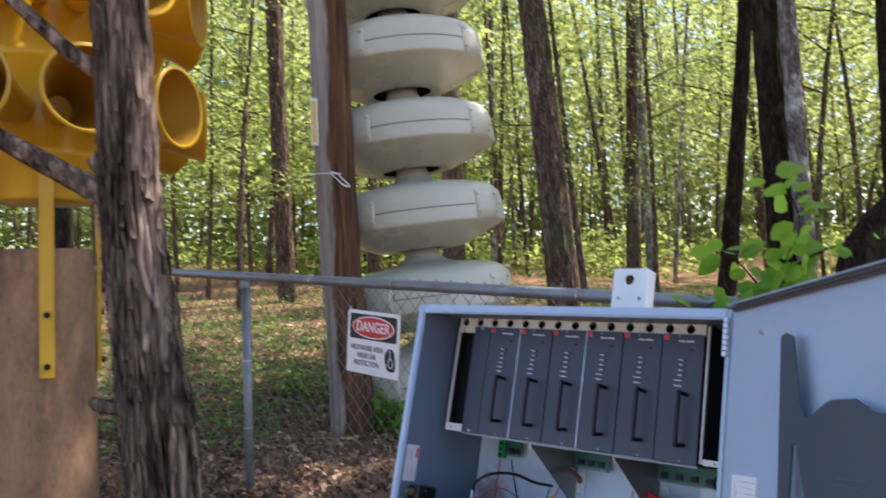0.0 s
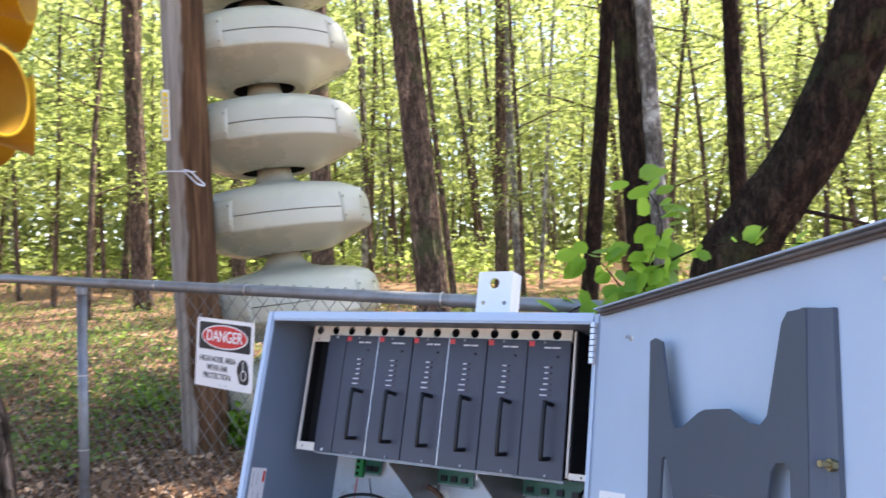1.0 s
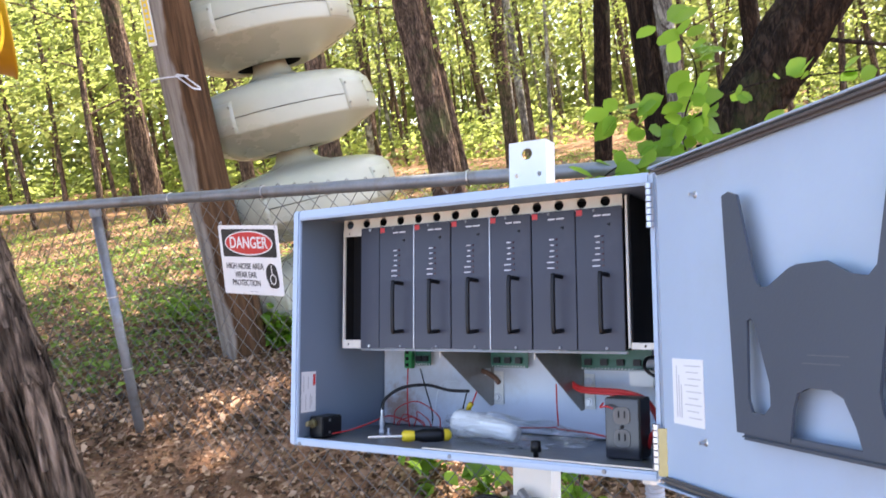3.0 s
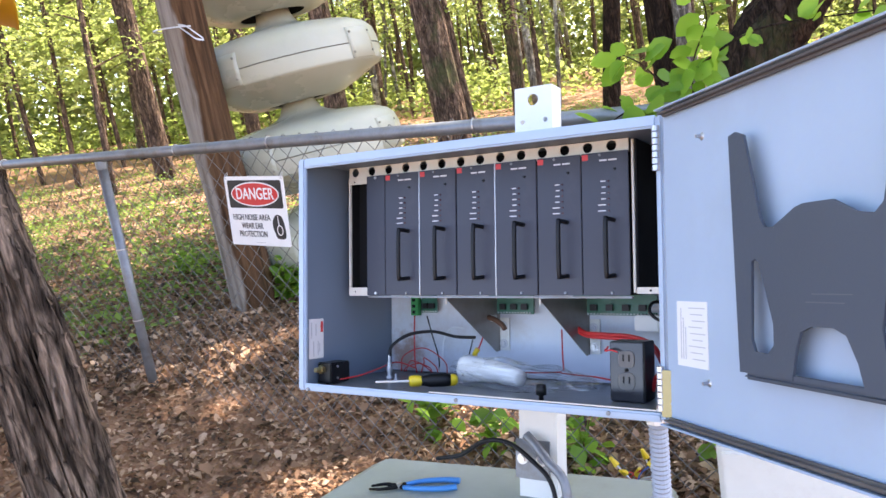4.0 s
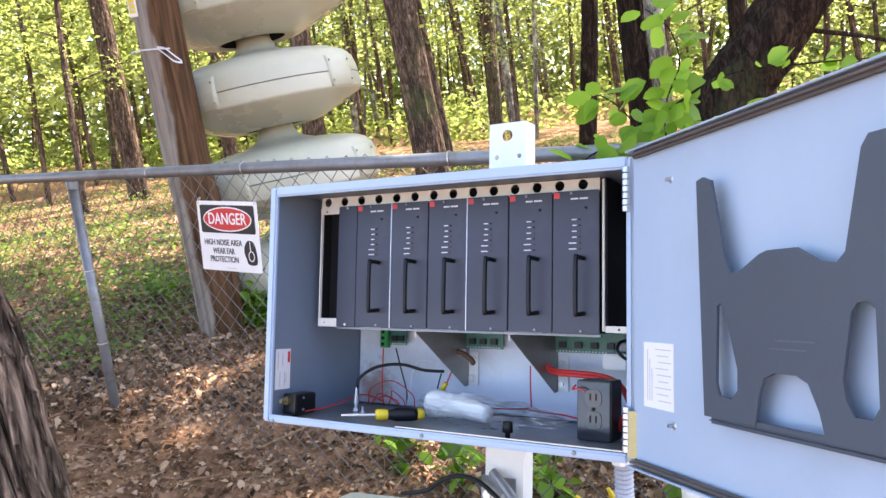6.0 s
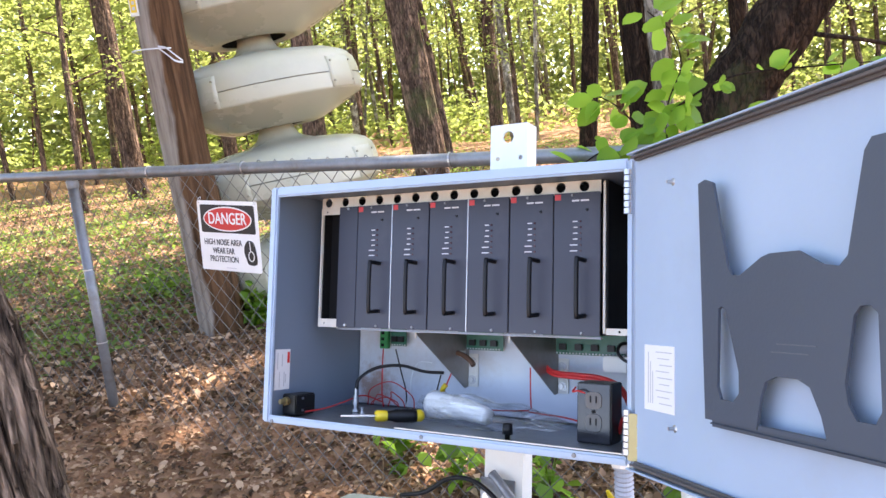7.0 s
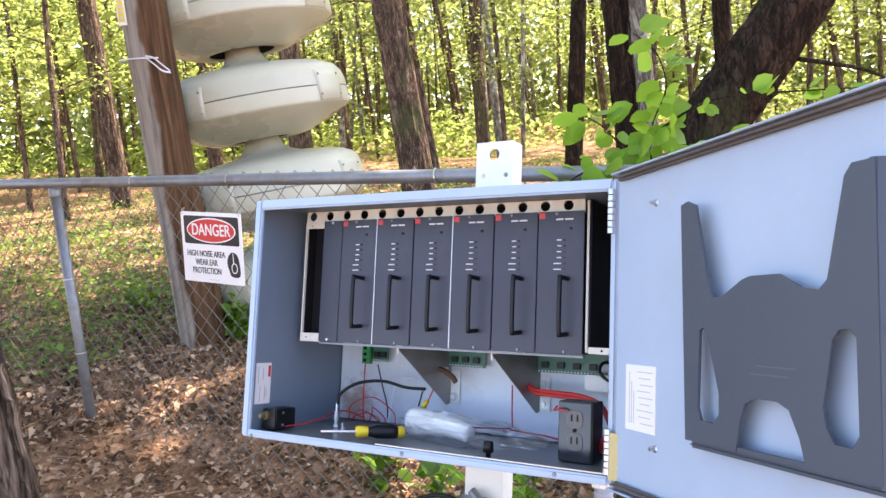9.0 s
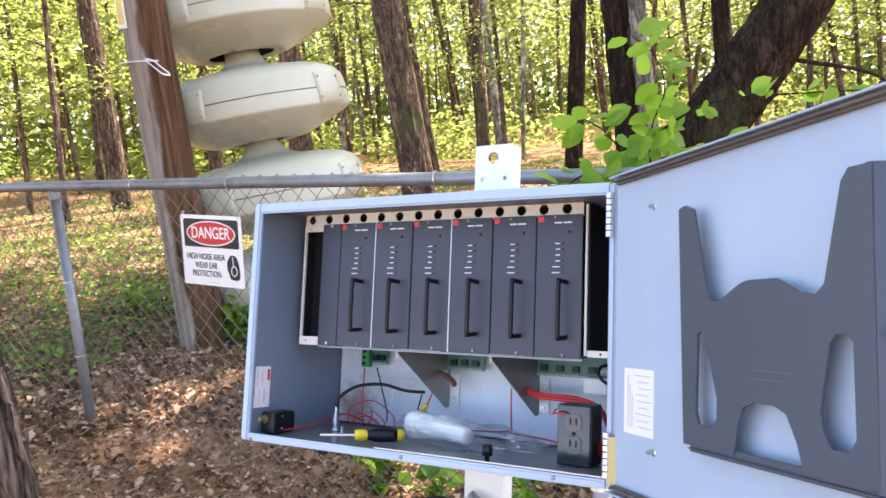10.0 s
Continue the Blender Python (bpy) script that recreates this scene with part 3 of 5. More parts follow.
        rod(bm, (s, 0, z), (s, -0.0015, z), 0.005, 0.0035, 10)
        dpart("stud", bm, M["steel"])
    lab = dpart("wiring_label", solid(0.031, 0.099, -0.0012, -0.0002, 0.076, 0.159), M["paper"], "white printed instruction label")
    for k in range(9):
        z = 0.150 - k * 0.008
        dpart("text_bar", solid(0.058 + 0.004 * (k % 3), 0.094 - 0.006 * (k % 2), -0.0016, -0.0011, z, z + 0.0012), M["ink"], "", lab)
    for k in range(3):
        dpart("text_bar", solid(0.040 + 0.005 * k, 0.0415 + 0.005 * k, -0.0016, -0.0011, 0.085, 0.150 - 0.012 * k), M["ink"], "", lab)
    # slate-coloured holder that stands off the door
    outline = [(0.178, 0.347), (0.190, 0.350), (0.205, 0.344), (0.229, 0.250), (0.236, 0.241), (0.249, 0.240), (0.282, 0.257), (0.294, 0.260), (0.333, 0.260), (0.362, 0.246), (0.382, 0.243),
               (0.392, 0.252), (0.412, 0.340), (0.420, 0.350), (0.444, 0.350), (0.446, 0.086), (0.430, 0.084), (0.366, 0.084), (0.358, 0.110), (0.345, 0.134), (0.330, 0.140), (0.301, 0.140), (0.286, 0.134), (0.279, 0.118), (0.272, 0.085), (0.189, 0.085)]
    slot_a = [(0.2135, 0.205), (0.219, 0.208), (0.225, 0.204), (0.246, 0.140), (0.246, 0.118), (0.236, 0.108), (0.216, 0.109), (0.2105, 0.122)]
    slot_b = [(0.397, 0.200), (0.404, 0.208), (0.414, 0.209), (0.4225, 0.202), (0.424, 0.122), (0.417, 0.111), (0.398, 0.111), (0.389, 0.124), (0.386, 0.142)]
    h = dpart("document_holder", plate([outline, slot_a, slot_b], 0.0035, Matrix.Translation((0, -0.0215, 0))), M["holder"], "slate-grey moulded holder with cut-outs")
    bm = bmesh.new()
    prof = ((0.4445, -0.0215), (0.449, -0.0200), (0.4565, -0.010), (0.460, -0.007), (0.466, -0.005), (0.4675, -0.001), (0.462, -0.0008), (0.446, -0.017))
    lo = [bm.verts.new((s, y, 0.083)) for s, y in prof]
    hi = [bm.verts.new((s - 0.006, y, 0.351)) for s, y in prof]
    for k in range(len(prof)):
        bm.faces.new((lo[k - 1], lo[k], hi[k], hi[k - 1]))
    bm.faces.new(lo), bm.faces.new(hi)
    dpart("folded_side", bm, M["holder"], "", h)
    dpart("folded_foot", solid(0.193, 0.464, -0.0205, -0.0008, 0.0775, 0.0845, bevel=0.003), M["holder"], "", h)
    dpart("ledge", solid(0.272, 0.366, -0.0205, -0.016, 0.084, 0.090, bevel=0.001), M["holder"], "", h)
    bm = rod(bmesh.new(), (0.459, -0.005, 0.21), (0.459, -0.022, 0.21), 0.003, seg=10)
    rod(bm, (0.459, -0.006, 0.21), (0.459, -0.012, 0.21), 0.0055, seg=6)
    dpart("bolt", bm, M["brass"], "brass bolt", h)
    for k in range(2):
        dpart("text_bar", solid(0.295 + 0.008 * k, 0.345 + 0.01 * k, -0.0222, -0.0214, 0.163 + 0.008 * k, 0.164 + 0.008 * k), M["faint"], "", h)


build_cabinet()


def build_rack():
    r = thing("rack", at_box(0, 0, 0), "cream card rack, its inside black for shade, fixed inside the cabinet", "equipment rack")
    holes = [circle(0.043 + 0.0392 * k, 0.3968, 0.0082, 18) for k in range(14)]
    part("hole_strip", plate([[(0.028, 0.3845), (0.580, 0.3845), (0.580, H - 0.001), (0.028, H - 0.001)]] + holes, 0.002, Matrix.Translation((0, 0.1005, 0))), M["cream"], r, "cream strip with a row of round holes")
    part("side_edge", solid(0.028, 0.031, 0.099, 0.104, 0.163, 0.386), M["cream"], r)
    part("side_edge", solid(0.585, 0.5885, 0.097, 0.102, 0.168, H - 0.004), M["cream"], r)
    part("corner_tab", plate([rounded(0.028, 0.076, 0.1625, 0.178, 0.003), circle(0.042, 0.17, 0.002, 8)], 0.002, Matrix.Translation((0, 0.0985, 0))), M["cream"], r)
    part("corner_tab", plate([rounded(0.028, 0.076, 0.374, 0.3865, 0.002), circle(0.042, 0.379, 0.002, 8)], 0.002, Matrix.Translation((0, 0.0985, 0))), M["cream"], r)
    part("corner_tab", plate([rounded(0.5885, 0.640, 0.166, 0.176, 0.002), circle(0.61, 0.171, 0.002, 8)], 0.002, Matrix.Translation((0, 0.1, 0))), M["cream"], r)
    part("lower_rail", solid(0.076, 0.584, 0.0935, 0.101, 0.159, 0.1625, bevel=0.0008), M["galv"], r, "bare metal rail")
    for x in (0.1965, 0.3509):
        part("divider", solid(x, x + 0.0014, 0.0893, 0.0945, 0.1635, 0.386), M["steel"], r, "bright metal divider")
    # black block and side plates: the dark rack interior given as colour
    part("cage", solid(0.033, 0.583, 0.125, 0.255, 0.164, H - 0.003), M["dark"], r, "black block standing for the shade in the rack")
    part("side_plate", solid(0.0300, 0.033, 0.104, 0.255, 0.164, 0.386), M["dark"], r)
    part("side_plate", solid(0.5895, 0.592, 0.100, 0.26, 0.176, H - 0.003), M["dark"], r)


build_rack()


def build_module():
    m = thing("amplifier_module", at_box(0.1205, 0.0905, 0.1635), "charcoal amplifier module with handle and small lamps", "module", "modules in the rack")
    w, h = 0.0762, 0.2225
    part("front_panel", solid(0.0004, w - 0.0004, 0, 0.003, 0, h, bevel=0.0007), M["module"], m)
    part("housing", solid(0.003, w - 0.003, 0.003, 0.10, 0.004, h - 0.004), M["dark"], m)
    bm = bmesh.new()
    x, z0, z1 = 0.0475, 0.030, 0.117
    tube(bm, [(x + 0.004, 0, z0 + 0.001), (x, -0.018, z0), (x - 0.0005, -0.024, z0 + 0.006), (x - 0.0005, -0.024, z1 - 0.006), (x, -0.018, z1), (x + 0.004, 0, z1 - 0.001)], 0.0036, 10, 5)
    part("handle", bm, M["black"], m, "black bow handle", True)
    for k in range(6):
        z = 0.177 - 0.0092 * k
        part("lamp", rod(bmesh.new(), (0.0445, 0.0005, z), (0.0445, -0.0014, z), 0.0019, 0.0015, 10), M["led"], m)
        ln = (0.008, 0.0065, 0.0075, 0.0075, 0.0125, 0.0125)[k]
        part("text_bar", solid(0.0395 - ln, 0.0395, -0.00035, 0.0002, z - 0.0008, z + 0.0009), M["white_ink"], m)
    part("red_square", solid(0.0015, 0.0115, -0.0004, 0.0002, 0.2115, 0.2205), M["red_mark"], m, "small red maker's mark")
    part("text_bar", solid(0.030, 0.042, -0.00035, 0.0002, 0.2085, 0.211), M["white_ink"], m)
    part("text_bar", solid(0.0445, 0.058, -0.00035, 0.0002, 0.2085, 0.211), M["white_ink"], m)
    for x, z, mt in ((0.0545, 0.195, "black"), (0.031, 0.2185, "galv"), (0.047, 0.004, "galv")):
        bm = rod(bmesh.new(), (x, 0.0005, z), (x, -0.0022, z), 0.0026, 0.0020, 10)
        part("screw", bm, M[mt], m)
    return m


first = build_module()
for k in range(1, 6):
    lean = (0, 0.35, -0.3, 0.2, -0.25, 0.5)[k]
    copy_thing(first, at_box(0.1205 + 0.0772 * k, 0.0905 - (0.0008 if k % 2 else 0), 0.1635) @ pose(0, 0, 0, 0, 0, lean))
b = thing("blank_panel", at_box(0.0775, 0.0905, 0.1635), "plain charcoal blanking panel", "panel")
part("front_panel", solid(0, 0.0425, 0, 0.003, 0, 0.2225, bevel=0.0007), M["module"], b)
for x, z in ((0.021, 0.2185), (0.021, 0.004)):
    part("screw", rod(bmesh.new(), (x, 0.0005, z), (x, -0.0022, z), 0.0029, 0.0023, 10), M["steel"], b)


def cable(name, pts, r, mat, label, category="cable", group=""):
    o = part(name, tube(bmesh.new(), pts, r, 8, 8), M[mat], None, "", True)
    o.matrix_basis = BOX
    return tagged(o, label, category, group)


def build_inside():
    # triangular sheet-metal brackets behind and under the rack
    for x in (0.245, 0.426):
        g = thing("gusset_bracket", at_box(x, 0, 0), "bare steel triangular bracket under the rack", "bracket", "brackets under the rack")
        bm = plate([[(0.103, 0.158), (0.258, 0.158), (0.258, 0.056), (0.248, 0.054)]], 0.0022, Matrix.Translation((-0.016, 0, 0)) @ Matrix.Rotation(radians(81), 4, "Z"))
        part("web", bm, M["gusset"], g)
        part("front_edge", solid(-0.0005, 0.0015, 0.1005, 0.1035, 0.148, 0.159), M["cream"], g)
        f = part("foot", plate([rounded(0.018, 0.042, 0.056, 0.118, 0.002)], 0.003, Matrix.Translation((0, 0.2585, 0))), M["white"], g, "pale mounting foot")
        for z in (0.069, 0.103):
            bm = rod(bmesh.new(), (0.030, 0.2585, z), (0.030, 0.2565, z), 0.0085, seg=14)
            rod(bm, (0.030, 0.2565, z), (0.030, 0.2515, z), 0.0055, seg=6)
            part("bolt", bm, M["steel"], f)
    for x0, x1, n in ((0.095, 0.132, 2), (0.249, 0.345, 4), (0.423, 0.575, 5)):
        p = thing("circuit_board", at_box(x0, 0.246, 0.126), "green circuit board with black chips", "circuit board", "boards behind the rack")
        part("board", solid(0, x1 - x0, 0, 0.0016, 0, 0.036), M["board"], p)
        for k in range(n):
            x = 0.004 + (x1 - x0 - 0.006) * k / n
            part("chip", solid(x, x + 0.013, -0.006, 0, 0.008, 0.019, bevel=0.0008), M["black"], p)
        for k in range(int((x1 - x0) / 0.006)):
            part("solder_pin", solid(0.003 + 0.006 * k, 0.0055 + 0.006 * k, -0.0014, 0, 0.001, 0.0035), M["white_ink"], p)
    p = thing("terminal_block", at_box(0.075, 0.236, 0.120), "small green screw terminal block", "connector")
    part("body", solid(0, 0.018, 0, 0.012, 0, 0.04, bevel=0.001), M["green"], p)
    for k in range(3):
        part("terminal", solid(0.004, 0.011, -0.0012, 0.0005, 0.004 + 0.012 * k, 0.010 + 0.012 * k), M["dark"], p)
    p = thing("connector", at_box(0.249, 0.226, 0.112), "white plug with black wires on the board", "connector")
    part("body", solid(0, 0.02, 0, 0.018, 0, 0.012, bevel=0.001), M["white"], p)
    part("plug", solid(0.001, 0.012, -0.002, 0.016, 0.012, 0.024, bevel=0.001), M["black"], p)
    # duplex outlet on a dark steel box
    o = thing("power_outlet", at_box(0.549, 0.084, 0.004), "duplex power outlet on a black steel box", "outlet")
    part("body", solid(0, 0.054, 0.002, 0.052, 0, 0.090, bevel=0.0015), M["black"], o)
    part("cover_plate", solid(0.002, 0.052, 0.0, 0.002, 0.002, 0.088, bevel=0.0008), M["gloss"], o, "glossy black cover plate")
    for z in (0.031, 0.064):
        s = part("socket", plate([rounded(0.0145, 0.0395, z - 0.0125, z + 0.0125, 0.008)], 0.003, Matrix.Translation((0, -0.0018, 0))), M["socket"], o, "brown-grey socket face")
        for x in (0.0215, 0.0305):
            part("slot", solid(x, x + 0.0022, -0.0024, -0.0016, z - 0.003, z + 0.007), M["dark"], s)
    part("screw", rod(bmesh.new(), (0.027, 0.0005, 0.0475), (0.027, -0.002, 0.0475), 0.0028, seg=8), M["dark"], o)
    # power block beside the boards
    p = thing("relay_block", at_box(0.545, 0.205, 0.098), "white relay block with grey capacitor and wires", "relay")
    part("body", solid(0.0, 0.042, 0.01, 0.045, 0.004, 0.030, bevel=0.002), M["white"], p)
    part("cap", solid(0.044, 0.066, 0.006, 0.042, -0.01, 0.036, bevel=0.002), M["cream"], p)
    part("capacitor", rod(bmesh.new(), (0.028, 0.02, 0.044), (0.064, 0.02, 0.044), 0.0095, seg=16), M["pvc"], p)
    # surge arrester with its brass connector
    p = thing("surge_arrester", at_box(0.010, 0.012, 0.006), "black surge arrester with a brass connector", "arrester")
    part("body", solid(0.004, 0.036, 0.012, 0.066, 0, 0.036, bevel=0.002), M["black"], p)
    bm = rod(bmesh.new(), (0.016, 0.012, 0.024), (0.013, -0.004, 0.024), 0.0055, 0.0045, 12)
    rod(bm, (0.0165, 0.014, 0.024), (0.0155, 0.006, 0.024), 0.008, seg=6)
    part("connector", bm, M["brass"], p, "brass connector")
    for z in (0.008, 0.029):
        part("screw", rod(bmesh.new(), (0.0355, 0.03, z), (0.038, 0.03, z), 0.0022, seg=8), M["steel"], p)
    p = thing("antenna_connector", at_box(0.084, 0.150, 0.004), "silver coaxial connector on the cabinet floor", "connector")
    bm = rod(bmesh.new(), (0, 0, 0), (0, 0, 0.005), 0.008, seg=6)
    rod(bm, (0, 0, 0.005), (0, 0, 0.030), 0.0045, seg=12), rod(bm, (0, 0, 0.013), (0, 0, 0.022), 0.0062, seg=12), rod(bm, (0, 0, 0.03), (0, 0, 0.044), 0.003, seg=10)
    part("body", bm, M["steel"], p)
    part("bolt", rod(rod(bmesh.new(), (0.03, -0.02, 0), (0.03, -0.02, 0.004), 0.005, seg=6), (0.03, -0.02, 0.004), (0.03, -0.02, 0.012), 0.0025, seg=8), M["steel"], p)
    cable("coaxial_cable", [(0.084, 0.150, 0.046), (0.088, 0.155, 0.066), (0.112, 0.175, 0.086), (0.155, 0.195, 0.092), (0.20, 0.205, 0.083), (0.238, 0.215, 0.082)], 0.0032, "black", "black coaxial cable bowed over the cabinet floor")
    for up in (0.0, 0.0055):
        cable("thick_wire", [(0.425, 0.232, 0.128 + up), (0.436, 0.222, 0.106 + up), (0.458, 0.214, 0.092 + up), (0.50, 0.205, 0.090 + up), (0.545, 0.195, 0.089 + up), (0.585, 0.175, 0.080 + up), (0.610, 0.150, 0.056 + up), (0.618, 0.135, 0.030)], 0.0034, "red_wire", "thick red power wire", group="thick wires")
    cable("thick_wire", [(0.603, 0.125, 0.018), (0.612, 0.112, 0.040), (0.628, 0.105, 0.048), (0.642, 0.110, 0.040)], 0.0034, "red_wire", "thick red power wire", group="thick wires")
    cable("loop_wire", [(0.60, 0.22, 0.15), (0.585, 0.19, 0.15), (0.583, 0.18, 0.135), (0.60, 0.18, 0.122), (0.625, 0.19, 0.125)], 0.0028, "black", "black looped wire beside the relay block")
    cable("earth_lead", [(0.258, 0.222, 0.121), (0.278, 0.215, 0.117), (0.298, 0.208, 0.108), (0.306, 0.205, 0.100)], 0.0050, "siren_lead", "brown sleeved lead end")
    cable("yellow_tag", [(0.238, 0.21, 0.045), (0.246, 0.20, 0.055), (0.252, 0.20, 0.062)], 0.005, "yellow", "small yellow tag on a wire", "tag")
    rnd = random.Random(4)
    for pts, mat in (([(0.085, 0.235, 0.12), (0.086, 0.232, 0.08), (0.092, 0.225, 0.03), (0.10, 0.22, 0.008)], "red_wire"),
                     ([(0.115, 0.235, 0.12), (0.128, 0.235, 0.08), (0.145, 0.23, 0.04), (0.15, 0.225, 0.012)], "black"),
                     ([(0.205, 0.225, 0.098), (0.175, 0.228, 0.097), (0.158, 0.23, 0.075), (0.155, 0.228, 0.04), (0.15, 0.225, 0.012)], "white_wire"),
                     ([(0.232, 0.215, 0.078), (0.226, 0.212, 0.05), (0.225, 0.21, 0.035)], "black"),
                     ([(0.262, 0.225, 0.114), (0.258, 0.21, 0.085), (0.252, 0.20, 0.06)], "red_wire"),
                     ([(0.405, 0.235, 0.10), (0.408, 0.23, 0.06), (0.412, 0.225, 0.028)], "red_wire"),
                     ([(0.41, 0.22, 0.026), (0.37, 0.225, 0.022), (0.33, 0.225, 0.02), (0.27, 0.23, 0.016)], "red_wire"),
                     ([(0.548, 0.115, 0.030), (0.50, 0.15, 0.030), (0.45, 0.19, 0.026), (0.41, 0.22, 0.024)], "red_wire"),
                     ([(0.045, 0.05, 0.010), (0.06, 0.09, 0.014), (0.066, 0.14, 0.022), (0.072, 0.19, 0.03), (0.10, 0.215, 0.018)], "red_wire"),
                     ([(0.548, 0.083, 0.086), (0.546, 0.075, 0.080), (0.556, 0.072, 0.082), (0.566, 0.075, 0.079)], "red_wire")):
        cable("thin_wire", pts, 0.0014, mat, {"red_wire": "thin red", "black": "thin black", "white_wire": "pale blue"}[mat] + " hook-up wire", "wire", "thin wires")
    for k in range(4):
        x0, x1 = rnd.uniform(0.05, 0.12), rnd.uniform(0.12, 0.24)
        top = rnd.uniform(0.015, 0.06)
        cable("thin_wire", [(x0, 0.23, 0.008), (x0 + 0.01, 0.225, top * 0.7), ((x0 + x1) / 2, rnd.uniform(0.2, 0.235), top), (x1 - 0.005, 0.222, top * 0.6), (x1, 0.225, 0.01)], 0.0011, "red_wire", "thin red hook-up wire", "wire", "thin wires")
    # tools and rubbish on the cabinet floor
    s = thing("screwdriver", at_box(0.158, 0.010, 0.0165) @ pose(0, 0, 0, 0, 0, 42), "screwdriver with a black and yellow grip", "screwdriver")
    part("blade", rod(bmesh.new(), (0, 0, 0), (0.062, 0, 0), 0.0022, 0.0026, 10), M["steel"], s, "bright steel blade")
    rot = Matrix.Rotation(radians(90), 4, "Y")
    part("collar", lathe(bmesh.new(), [(0.0, 0.058), (0.0075, 0.058), (0.0098, 0.062), (0.0098, 0.074), (0.0085, 0.079)], 16, rot), M["yellow"], s, "yellow collar", True)
    part("grip", lathe(bmesh.new(), [(0.0085, 0.078), (0.0085, 0.084), (0.0115, 0.094), (0.0115, 0.122), (0.0105, 0.130), (0.0, 0.131)], 10, rot), M["black"], s, "black grip", True)
    part("end_cap", lathe(bmesh.new(), [(0.0104, 0.130), (0.0104, 0.138), (0.006, 0.143), (0.0, 0.144)], 12, rot), M["yellow"], s, "yellow end cap", True)
    g = thing("plastic_bag", at_box(0.262, 0.125, 0.006), "crumpled clear plastic bag holding a white roll", "bag")
    bm = tube(bmesh.new(), [(-0.012, 0.032, 0.024), (0.03, 0.026, 0.024), (0.075, 0.018, 0.021), (0.112, 0.010, 0.015)], (0.025, 0.014), 14, 6, 0.10, 20)
    part("roll", bm, M["pale_wrap"], g, "white wrapped roll", True)
    bm = bmesh.new()
    bmesh.ops.create_icosphere(bm, subdivisions=4, radius=1)
    for v in bm.verts:
        n = v.co.copy()
        f = 1 + 0.35 * noise.noise(n * 2.2) + 0.22 * noise.noise(n * 6)
        v.co = Vector((0.105 + n.x * 0.145 * f, 0.0 + n.y * 0.042 * f - n.x * 0.03, max(0.0, 0.018 + n.z * 0.027 * f * (1 - 0.3 * n.x))))
    part("film", bm, M["film"], g, "clear crumpled film")
    k = thing("rubber_foot", at_box(0.455, 0.040, 0.003), "black rubber cap standing on the cabinet floor", "cap")
    part("cap", lathe(bmesh.new(), [(0.0, 0.0), (0.004, 0.0), (0.004, 0.008), (0.0085, 0.009), (0.0075, 0.025), (0.0, 0.026)], 14), M["black"], k, "", True)
    r = thing("stay_rod", at_box(0, 0, 0), "thin pale strip lying along the lower rim", "stay")
    part("bar", solid(0.275, 0.655, -0.002, 0.001, 0.0082, 0.0100, bevel=0.0004), M["cream"], r)
    part("eye", rod(bmesh.new(), (0.652, 0.0, 0.009), (0.652, 0.0, 0.017), 0.006, seg=12), M["steel"], r)


build_inside()


